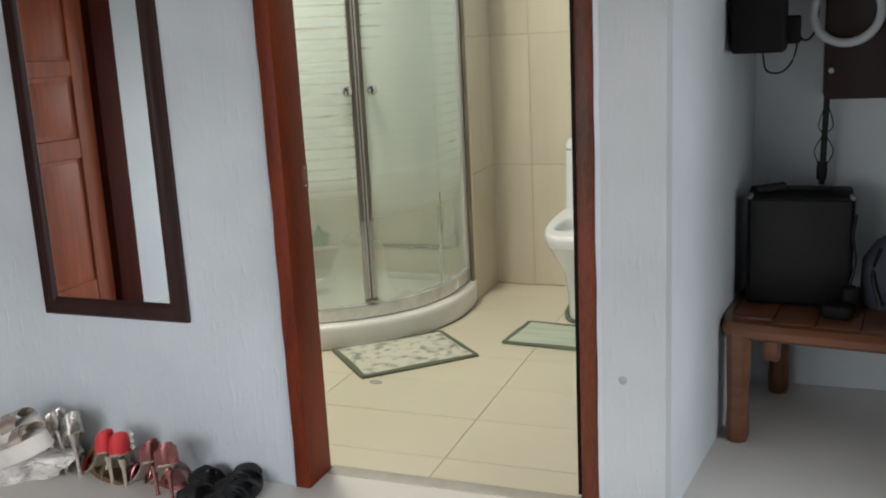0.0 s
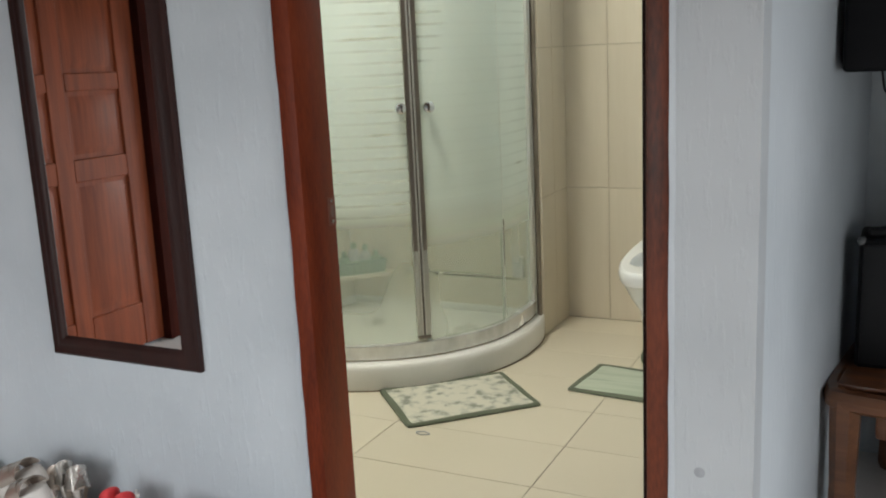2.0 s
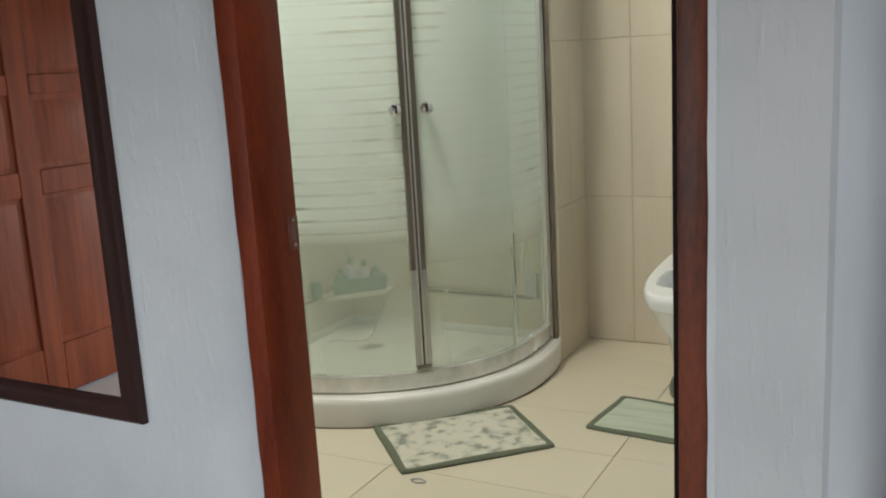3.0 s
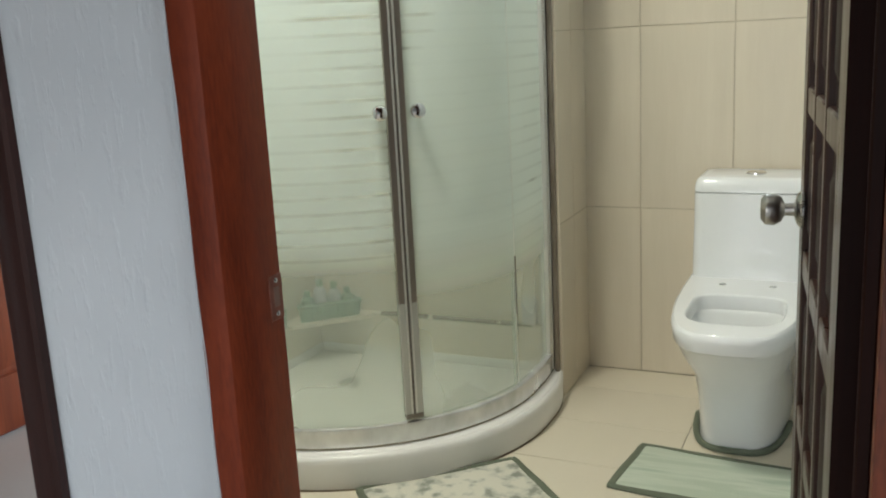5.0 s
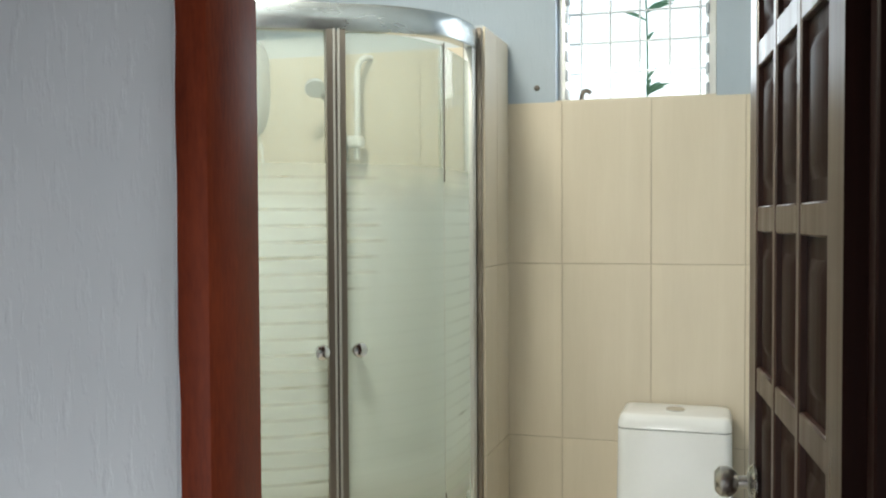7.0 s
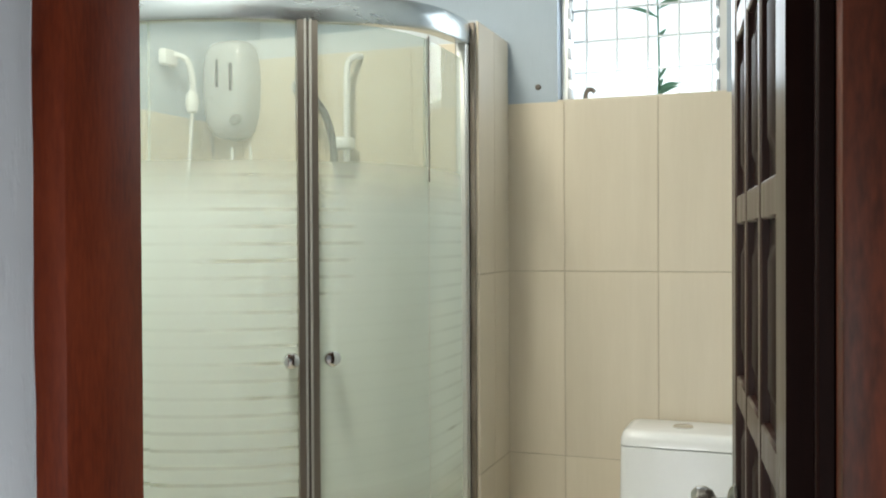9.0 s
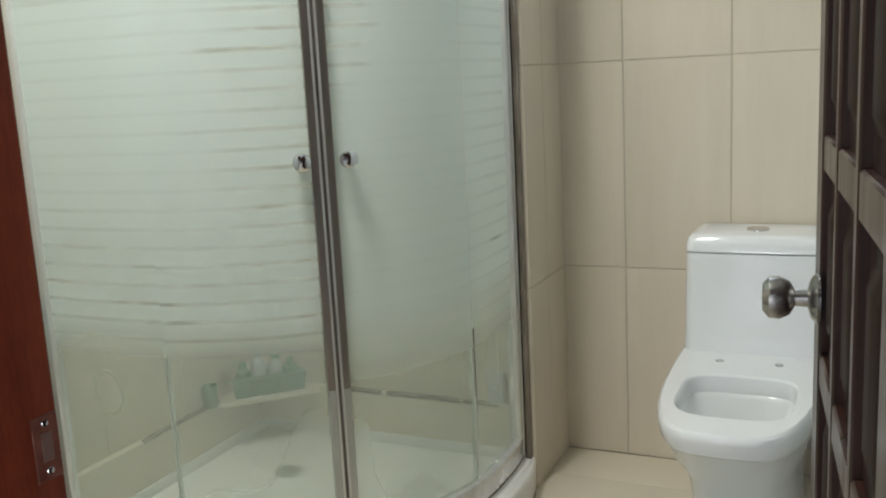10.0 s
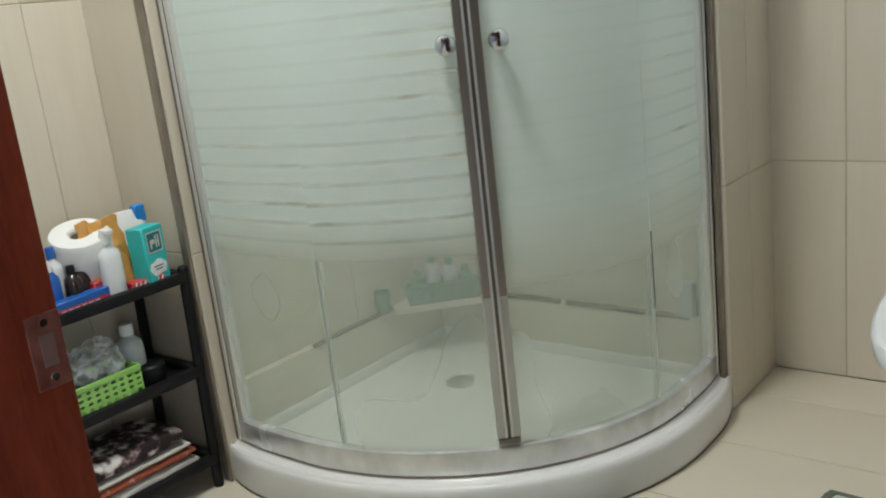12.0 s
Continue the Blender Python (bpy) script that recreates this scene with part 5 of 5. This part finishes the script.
bottle((-1.180, 0.715, S3), 0.020, 0.14, WHITEP, BLUEP, "white bottle with a blue cap on the rack")
for nm, x, y, z, w, d, h, c, yaw, lab, prt in (("toothpaste_box", -1.122, 0.720, S3, 0.030, 0.16, 0.034, BLUEP, 6, "blue and red toothpaste box lying on the rack", REDP),
                                              ("soap_box", -1.118, 0.890, S3, 0.030, 0.085, 0.024, REDP, -4, "red and white striped box lying on the rack", PAPER),
                                              ("small_box", -1.150, 0.795, S3, 0.03, 0.05, 0.045, REDP, 10, "small red box behind the lotion bottle", PAPER)):
    g = thing(nm, (x, y, z), lab, "box")
    g.rotation_euler = (0, 0, radians(yaw))
    bm = B()
    box(bm, -w / 2, w / 2, -d / 2, d / 2, 0, h, 0.002, 1)
    part("box", bm, c, g)
    if nm == "soap_box":
        for k in range(7):
            bm = B()
            y0 = -d * 0.45 + k * d * 0.13
            rings(bm, [[(w / 2 + e, y0, h * 0.1), (w / 2 + e, y0 + 0.004, h * 0.1), (w / 2 + e, y0 + 0.010, h * 0.9), (w / 2 + e, y0 + 0.006, h * 0.9)] for e in (-0.0003, 0.0006)])
            part("stripe", bm, prt, g)
        continue
    box(bm := B(), w / 2 - 0.0003, w / 2 + 0.0006, -d * 0.45, d * 0.45, h * 0.08, h * 0.55)
    pr = part("print", bm, prt, g)
    if nm == "toothpaste_box":
        for k in range(6):
            bm = B()
            box(bm, w / 2, w / 2 + 0.0011, -0.05 + k * 0.017, -0.038 + k * 0.017, h * 0.18, h * 0.45)
            part("print_bar", bm, PAPER, pr)

CLEARP = surface("milky_clear_plastic", (0.42, 0.45, 0.45), (0.55, 0.58, 0.58), 0.12)
bottle((-1.185, 0.855, S2), 0.032, 0.15, CLEARP, WHITEP, "cloudy clear plastic bottle on the middle shelf")


def clear_film(name):
    """Thin crinkled see-through plastic."""
    m, nt, n, l, p = nodes_of(name)
    p.inputs["Base Color"].default_value = (0.72, 0.76, 0.76, 1)
    p.inputs["Roughness"].default_value = 0.12
    tr, mx, nz = n.new("ShaderNodeBsdfTransparent"), n.new("ShaderNodeMixShader"), n.new("ShaderNodeTexNoise")
    rr = n.new("ShaderNodeMapRange")
    nz.inputs["Scale"].default_value, nz.inputs["Detail"].default_value = 9, 1
    rr.inputs[1].default_value, rr.inputs[2].default_value, rr.inputs[3].default_value, rr.inputs[4].default_value = 0.35, 0.65, 0.08, 0.42
    l.new(nz.outputs[0], rr.inputs[0])
    l.new(rr.outputs[0], mx.inputs[0])
    l.new(tr.outputs[0], mx.inputs[1])
    l.new(p.outputs[0], mx.inputs[2])
    l.new(mx.outputs[0], n["Material Output"].inputs[0])
    return m


bm = B()
bmesh.ops.create_uvsphere(bm, u_segments=36, v_segments=22, radius=1)
for v in bm.verts:
    d = v.co.normalized()
    g = 1 + 0.45 * abs(noise.noise(d * 1.9)) - 0.14 + 0.05 * abs(noise.noise(d * 5))
    v.co = Vector((-1.152 + 0.040 * d.x * g, 0.730 + 0.088 * d.y * g, max(S2 + 0.004, S2 + 0.082 + 0.066 * d.z * g + 0.014 * d.y)))
single("clear_bag", bm, clear_film("crinkled_clear_film"), "crumpled clear plastic bag stuffed in the green basket", "plastic bag")
bm = B()
bmesh.ops.create_uvsphere(bm, u_segments=20, v_segments=14, radius=1)
for v in bm.verts:
    d = v.co.normalized()
    g = 1 + 0.25 * noise.noise(d * 2.2)
    v.co = Vector((-1.160 + 0.022 * d.x * g, 0.725 + 0.050 * d.y * g, S2 + 0.044 + 0.036 * d.z * g))
single("cloth_wad", bm, leather("dark_grey_cloth", (0.10, 0.11, 0.11), 0.9), "dark grey cloth wad inside the clear bag", "cloth")
bm = B()
lathe(bm, [(0, 0), (0.03, 0), (0.036, 0.02), (0.036, 0.045), (0.03, 0.05), (0, 0.05)], 18, pose(-1.15, 0.875, S2))
single("small_tub", bm, BLACKP, "small black round tub on the middle shelf", "tub")

# lime basket with punched sides: ribs and bands leave the holes open
bask = thing("plastic_basket", (-1.14, 0.705, S2), "lime green perforated plastic basket on the middle shelf", "basket")
KX0, KX1, KY0, KY1, KH = -1.205, -1.105, 0.62, 0.825, 0.075
bm = B()
box(bm, KX0, KX1, KY0, KY1, S2, S2 + 0.003)
child("base", bm, GREEN, bask)


def punched(bm, axis, fixed, a, b, z0, z1, cols, rows_, t=0.003, fill=0.5):
    """A wall of square cells with eight-sided holes."""
    cw, ch = (b - a) / cols, (z1 - z0) / rows_
    for i in range(cols):
        for j in range(rows_):
            cu, cz = a + (i + 0.5) * cw, z0 + (j + 0.5) * ch
            outer = [(cu + cw / 2 * x, cz + ch / 2 * z) for x, z in ((1, 0), (1, 1), (0, 1), (-1, 1), (-1, 0), (-1, -1), (0, -1), (1, -1))]
            inn = [(cu + cw / 2 * fill * math.cos(k * math.pi / 4), cz + ch / 2 * fill * math.sin(k * math.pi / 4)) for k in range(8)]
            lp = []
            for ring, off in ((outer, 0), (inn, 0), (inn, t), (outer, t)):
                lp.append([((fixed - off, u, z) if axis == "x" else (u, fixed - off, z)) for u, z in ring])
            rings(bm, lp, cap0=False, cap1=False)


for nm, ax, fx, a, b, c in (("front", "x", KX1, KY0, KY1, 10), ("back", "x", KX0, KY0, KY1, 10), ("end", "y", KY0, KX0, KX1, 5), ("end", "y", KY1, KX0, KX1, 5)):
    bm = B()
    punched(bm, ax, fx, a, b, S2 + 0.010, S2 + 0.064, c, 4, fill=0.62)
    if ax == "x":
        box(bm, fx - 0.003, fx, a, b, S2, S2 + 0.0101)
        box(bm, fx - 0.004, fx + 0.002, a, b, S2 + 0.064, S2 + KH, 0.0012, 1)
    else:
        box(bm, a, b, fx - 0.003, fx, S2, S2 + 0.0101)
        box(bm, a, b, fx - 0.004, fx + 0.002, S2 + 0.064, S2 + KH, 0.0012, 1)
    child(nm, bm, GREEN, bask)

# folded cloths on the bottom shelf
CL1 = patterned("black_flower_cloth", (0.02, 0.012, 0.014), (0.13, 0.07, 0.065), (0.72, 0.68, 0.64), 26, (1, 1, 1), 0.46, 0.51)
CL2 = patterned("rust_dotted_cloth", (0.30, 0.07, 0.035), (0.36, 0.10, 0.05), (0.62, 0.50, 0.40), 55, (1, 1, 1), 0.5, 0.62)
CL3 = patterned("grey_cloth", (0.50, 0.47, 0.43), (0.58, 0.55, 0.51), (0.35, 0.32, 0.29), 20, (1, 1, 1), 0.5, 0.6)
zz = S1
for nm, m_, h, y1, lab in (("folded_cloth", CL3, 0.030, 0.93, "folded pale grey cloth on the bottom shelf"), ("folded_cloth", CL2, 0.026, 0.925, "folded rust-red dotted cloth on the bottom shelf"),
                           ("folded_cloth", CL3, 0.016, 0.915, "folded pale grey cloth on the bottom shelf"), ("folded_cloth", CL1, 0.050, 0.90, "folded black and white flowered cloth on top of the pile")):
    bm = B()
    lp = []
    for k in range(15):
        y = 0.56 + (y1 - 0.56) * k / 14
        e = 1 - 0.5 * max(0, (k - 11) / 3) ** 2
        ring = []
        for i in range(16):
            a = 2 * math.pi * i / 16
            ring.append((-1.19 + 0.083 * math.copysign(abs(math.cos(a)) ** 0.5, math.cos(a)) + 0.006 * noise.noise((y * 14, a, zz)), y,
                         zz + h / 2 + (h / 2 * e + 0.004 * noise.noise((y * 10, a * 2, zz * 9))) * math.copysign(abs(math.sin(a)) ** 0.6, math.sin(a))))
        lp.append([(x_, y_, max(zz + 0.0005, z_)) for x_, y_, z_ in ring])
    rings(bm, lp)
    single(nm, bm, m_, lab, "cloth", "folded cloths")
    zz += h - 0.001


# ---- inside the shower: ledge, basket, heater, hand shower ----
bm = B()
box(bm, SX0 + 0.0005, SX1 - 0.055, SY1 - 0.026, SY1 - 0.0005, 0.086, 0.250, 0.004, 2)
box(bm, SX0 + 0.0005, SX0 + 0.026, SY0 + 0.06, SY1 - 0.026, 0.086, 0.250, 0.004, 2)
# small corner shelf
rings(bm, [[(SX0 + 0.02, SY1 - 0.02, z), (SX0 + 0.02, 1.615, z), (SX0 + 0.05, 1.615, z), (-0.835, SY1 - 0.05, z), (-0.835, SY1 - 0.02, z)] for z in (0.236, 0.2502)])
ledge = single("shower_ledge", bm, TILE, "low cream tiled ledge round the shower", "ledge", kind="structure")
random.seed(21)
for x0, x1 in ((-0.80, -0.62), (-0.60, -0.36), (-0.35, -0.24)):
    bm = B()
    tube(bm, smooth_path([(x0, SY1 - 0.025, 0.251), ((x0 + x1) / 2, SY1 - 0.023, 0.2515), (x1, SY1 - 0.025, 0.251)]), 0.0085, 6)
    part("grime_line", bm, GRIME, ledge, "brown grime line")
bm = B()
tube(bm, smooth_path([(SX0 + 0.024, 1.30, 0.251), (SX0 + 0.022, 1.45, 0.2515), (SX0 + 0.024, 1.62, 0.251)]), 0.007, 6)
part("grime_line", bm, GRIME, ledge, "brown grime line")

DGREEN = surface("grey_green_plastic", (0.09, 0.20, 0.12), (0.14, 0.27, 0.17), 0.4)
CADDY_AT = (-0.962, 1.745)
caddy = thing("shower_caddy", (*CADDY_AT, 0.2505), "green plastic caddy with bottles across the shower corner", "caddy")
caddy.rotation_euler = (0, 0, radians(45))
# local x runs along the caddy's long front, local y into the corner
HW, D0, D1 = 0.112, -0.030, 0.055
bm = B()
rings(bm, [[(-HW * g, D0 * g, z), (HW * g, D0 * g, z), (HW * 0.62 * g, D1 * g, z), (-HW * 0.62 * g, D1 * g, z)] for g, z in ((0.90, 0.0), (0.94, 0.004), (1.0, 0.056), (0.965, 0.056), (0.91, 0.008))])
tub = part("tub", bm, DGREEN, caddy)
bm = B()
tube(bm, [(-HW, D0, 0.056), (HW, D0, 0.056), (HW * 0.62, D1, 0.056), (-HW * 0.62, D1, 0.056), (-HW, D0, 0.056)], 0.006, 8)
part("rim", bm, DGREEN, tub)
for k in range(7):
    bm = B()
    x = -HW * 0.8 + k * HW * 0.266
    box(bm, x - 0.006, x + 0.006, D0 - 0.0035, D0 + 0.002, 0.014, 0.044, 0.002, 1)
    part("rib", bm, DGREEN, tub)
turn = pose(*CADDY_AT, 0.2585, 0, 0, 45)
for x, y, h, c in ((-0.072, 0.0, 0.095, DGREEN), (-0.024, 0.008, 0.13, GREYP), (0.026, 0.006, 0.115, CLEARP), (0.070, -0.004, 0.09, DGREEN)):
    b_ = bottle(tuple(turn @ Vector((x, y, 0))), 0.023, h, c, DGREEN, "shampoo bottle in the green caddy")
    tagged(b_, group="shampoo bottles")
bm = B()
lathe(bm, [(0, 0), (0.017, 0), (0.020, 0.004), (0.023, 0.066), (0.0215, 0.066), (0.019, 0.006), (0, 0.006)], 20, pose(-1.052, 1.580, 0.2505))
single("plastic_cup", bm, DGREEN, "small green plastic cup on the shower ledge", "cup")
bm = B()
box(bm, -0.275, -0.225, 1.828, 1.857, 0.2505, 0.345, 0.008, 2)
single("soap_dish", bm, GREYP, "grey soap container on the shower ledge", "soap dish")

heater = thing("water_heater", (-0.967, 1.86, 1.785), "white electric instant water heater on the shower wall", "water heater")
bm = B()
lp = []
for y, g in ((SY1 - 0.0005, 1.0), (SY1 - 0.035, 1.0), (SY1 - 0.055, 0.965), (SY1 - 0.074, 0.88), (SY1 - 0.086, 0.74), (SY1 - 0.092, 0.50), (SY1 - 0.094, 0.25)):
    ring = []
    for i in range(48):
        a = 2 * math.pi * i / 48
        wz = 0.162 * math.copysign(abs(math.sin(a)) ** 0.6, math.sin(a))
        wx = 0.091 * math.copysign(abs(math.cos(a)) ** 0.55, math.cos(a)) * (1.0 - 0.13 * (wz < 0) * (wz / -0.162) ** 2)
        ring.append((-0.985 + wx * g, y, 1.788 + wz * (1 - (1 - g) * 0.6)))
    lp.append(ring)
rings(bm, lp)
# Casing toned grey: its shaded side is put into the colour.
child("casing", bm, surface("shade_greyed_white", (0.40, 0.415, 0.42), (0.48, 0.495, 0.50), 0.06, bump=0.0, coat=0.5), heater)
for x, z in ((-1.000, 1.835), (-0.950, 1.82)):
    bm = B()
    box(bm, x - 0.007, x + 0.007, SY1 - 0.0955, SY1 - 0.088, z - 0.045, z + 0.045, 0.003, 1)
    child("slot", bm, BLACKP, heater)
bm = B()
lathe(bm, [(0, 0), (0.020, 0), (0.020, 0.008), (0.014, 0.014), (0, 0.014)], 20, pose(-0.938, SY1 - 0.082, 1.683, 90, 0, 0))
child("dial", bm, surface("dark_grey_dial", (0.16, 0.17, 0.175), (0.24, 0.25, 0.255), 0.3), heater, "dark grey dial")
for x, z0, r in ((-0.975, 1.47, 0.006), (-0.905, 1.49, 0.005)):
    bm = B()
    tube(bm, smooth_path([(x, SY1 - 0.05, 1.60), (x + 0.004, SY1 - 0.045, 1.53), (x + 0.012, SY1 - 0.03, z0)]), r, 8)
    child("pipe", bm, WHITEP, heater)

hand = thing("hand_shower", (-0.56, 1.80, 1.6), "white hand shower on a sliding bar", "hand shower")
bm = B()
tube(bm, smooth_path([(-0.530, SY1 - 0.002, 1.872), (-0.540, SY1 - 0.035, 1.865), (-0.556, SY1 - 0.05, 1.83), (-0.558, SY1 - 0.05, 1.70), (-0.560, SY1 - 0.05, 1.54)]), 0.010, 10)
child("slide_bar", bm, WHITEP, hand)
bm = B()
box(bm, -0.605, -0.535, SY1 - 0.085, SY1 - 0.03, 1.575, 1.615, 0.012, 3)
child("holder", bm, WHITEP, hand)
bm = B()
tube(bm, smooth_path([(-0.590, SY1 - 0.075, 1.535), (-0.592, SY1 - 0.085, 1.61), (-0.615, SY1 - 0.095, 1.69), (-0.660, SY1 - 0.11, 1.755)]), 0.012, 10)
child("handle", bm, surface("dull_chrome", (0.20, 0.20, 0.19), (0.3, 0.3, 0.29), 0.3, 0.9), hand)
bm = B()
lathe(bm, [(0, -0.012), (0.016, -0.012), (0.032, 0.004), (0.034, 0.014), (0.029, 0.018), (0, 0.018)], 24, look((-0.672, SY1 - 0.125, 1.770), (-0.72, SY1 - 0.02, 1.86)))
child("shower_head", bm, GREYP, hand, "round dark shower head")
bm = B()
tube(bm, smooth_path([(-0.590, SY1 - 0.075, 1.535), (-0.585, SY1 - 0.06, 1.44), (-0.60, SY1 - 0.05, 1.30), (-0.70, SY1 - 0.05, 1.05), (-0.80, SY1 - 0.05, 1.15), (-0.88, SY1 - 0.04, 1.44)]), 0.006, 8)
child("hose", bm, GREYP, hand)

spray = thing("wall_spray", (SX0, 1.60, 1.84), "white wall-hung spray with a straight hose", "spray")
bm = B()
box(bm, SX0 + 0.0005, SX0 + 0.03, 1.57, 1.635, 1.835, 1.885, 0.008, 2)
child("bracket", bm, WHITEP, spray)
bm = B()
tube(bm, smooth_path([(SX0 + 0.02, 1.615, 1.872), (SX0 + 0.05, 1.645, 1.86), (SX0 + 0.055, 1.67, 1.80), (SX0 + 0.05, 1.675, 1.74)]), 0.010, 8)
child("neck", bm, WHITEP, spray)
bm = B()
lathe(bm, [(0, 0), (0.016, 0.005), (0.021, 0.03), (0.018, 0.06), (0.010, 0.07), (0, 0.07)], 14, pose(SX0 + 0.05, 1.675, 1.695))
child("nozzle", bm, WHITEP, spray)
bm = B()
tube(bm, [(SX0 + 0.05, 1.675, 1.70), (SX0 + 0.04, 1.672, 1.54), (SX0 + 0.015, 1.67, 1.36), (SX0 + 0.001, 1.67, 1.34)], 0.006, 8)
child("hose", bm, WHITEP, spray)
# a lost hair tie on the floor by the mat
bm = B()
tube(bm, [(-0.165 + 0.018 * math.cos(a) + 0.006 * math.cos(3 * a), 0.775 + 0.014 * math.sin(a), 0.003) for a in [k * 2 * math.pi / 24 for k in range(25)]], 0.0018, 6)
single("hair_tie", bm, GREYP, "thin grey hair tie on the floor beside the mat", "hair tie")


# ---- tiles, piece by piece ----
TILE_CACHE = {}


def tile(parent, x, y, z, w, h, t, facing, material):
    """One tile with eased edges; facing: the axis its face looks along."""
    key = (round(w, 3), round(h, 3), t, facing, material.name)
    if key not in TILE_CACHE:
        bm = B()
        e = 0.0006 if facing == "+z" else 0.0015
        a, b = w / 2, h / 2
        lp = [[(sx * (a - k), sy * (b - k), zz) for sx, sy in ((-1, -1), (1, -1), (1, 1), (-1, 1))] for k, zz in ((0, 0), (0, t - e), (e, t))]
        rings(bm, lp, cap0=False)
        turn = {"-y": pose(0, 0, 0, 90, 0, 0), "+x": pose(0, 0, 0, 90, 0, 90), "+z": Matrix()}[facing]
        bmesh.ops.transform(bm, matrix=turn, verts=bm.verts)
        TILE_CACHE[key] = mesh_of(bm, "tile", material, False)
    ob = new("tile", TILE_CACHE[key])
    ob.location = (x, y, z)
    ob.parent = parent
    return ob


J = 0.0028
ROWS = [0.0, 0.587, 1.19]


def tile_wall(parent, facing, fixed, edges, top):
    """Rows of upright tiles on a bed of grout; edges: the joints along the wall."""
    bm = B()
    if facing == "-y":
        box(bm, edges[0] + 0.002, edges[-1] - 0.002, fixed + 0.0022, fixed + 0.0079, 0, top - 0.002)
    else:
        box(bm, fixed - 0.0079, fixed - 0.0022, edges[0] + 0.002, edges[-1] - 0.002, 0, top - 0.002)
    part("grout", bm, WGROUT, parent)
    for a, b in zip(edges, edges[1:]):
        for z0, z1 in zip(ROWS + [top], (ROWS + [top])[1:]):
            w, h = b - a - J, z1 - z0 - J
            c = ((a + b) / 2 + random.uniform(-0.0003, 0.0003), (z0 + z1) / 2)
            off = random.uniform(-0.0004, 0.0004)
            if facing == "-y":
                tile(parent, c[0], fixed + 0.008 + off, c[1], w, h, 0.008, facing, TILE)
            else:
                tile(parent, fixed - 0.008 + off, c[0], c[1], w, h, 0.008, facing, TILE)


random.seed(11)
tile_wall(wall_window, "-y", BY1, [SX1 - 0.006, 0.043, 0.343, 0.643, BX1], 1.745)
tile_wall(wall_back, "-y", SY1, [SX0, -0.96, -0.66, -0.36, SX1 - 0.001], 1.89)
tile_wall(wall_back, "+x", SX1, [SY1 + 0.001, 2.02, BY1], 1.951)
tile_wall(wall_side, "+x", SX0, [SY0, 1.20, 1.50, 1.80, SY1], 1.69)
tile_wall(wall_side, "-y", SY0, [BX0 - 0.0012, SX0 - 0.001], 1.787)
tile_wall(wall_left, "+x", BX0, [0.12, 0.26, 0.555, 0.852, SY0 + 0.0035], 1.787)
xs_f = [BX0, -0.895, -0.295, 0.29, BX1]
ys_f = [0.136, 0.265] + [0.265 + 0.2865 * k for k in range(1, 7)] + [BY1]
for a, b in zip(xs_f, xs_f[1:]):
    for c, d in zip(ys_f, ys_f[1:]):
        if b < SX1 - 0.3 and c > SY0 + 0.3:
            continue
        tile(floor_bath, (a + b) / 2, (c + d) / 2, -0.0075 + random.uniform(-0.0003, 0.0003), b - a - J, d - c - J, 0.0075, "+z", FTILE)
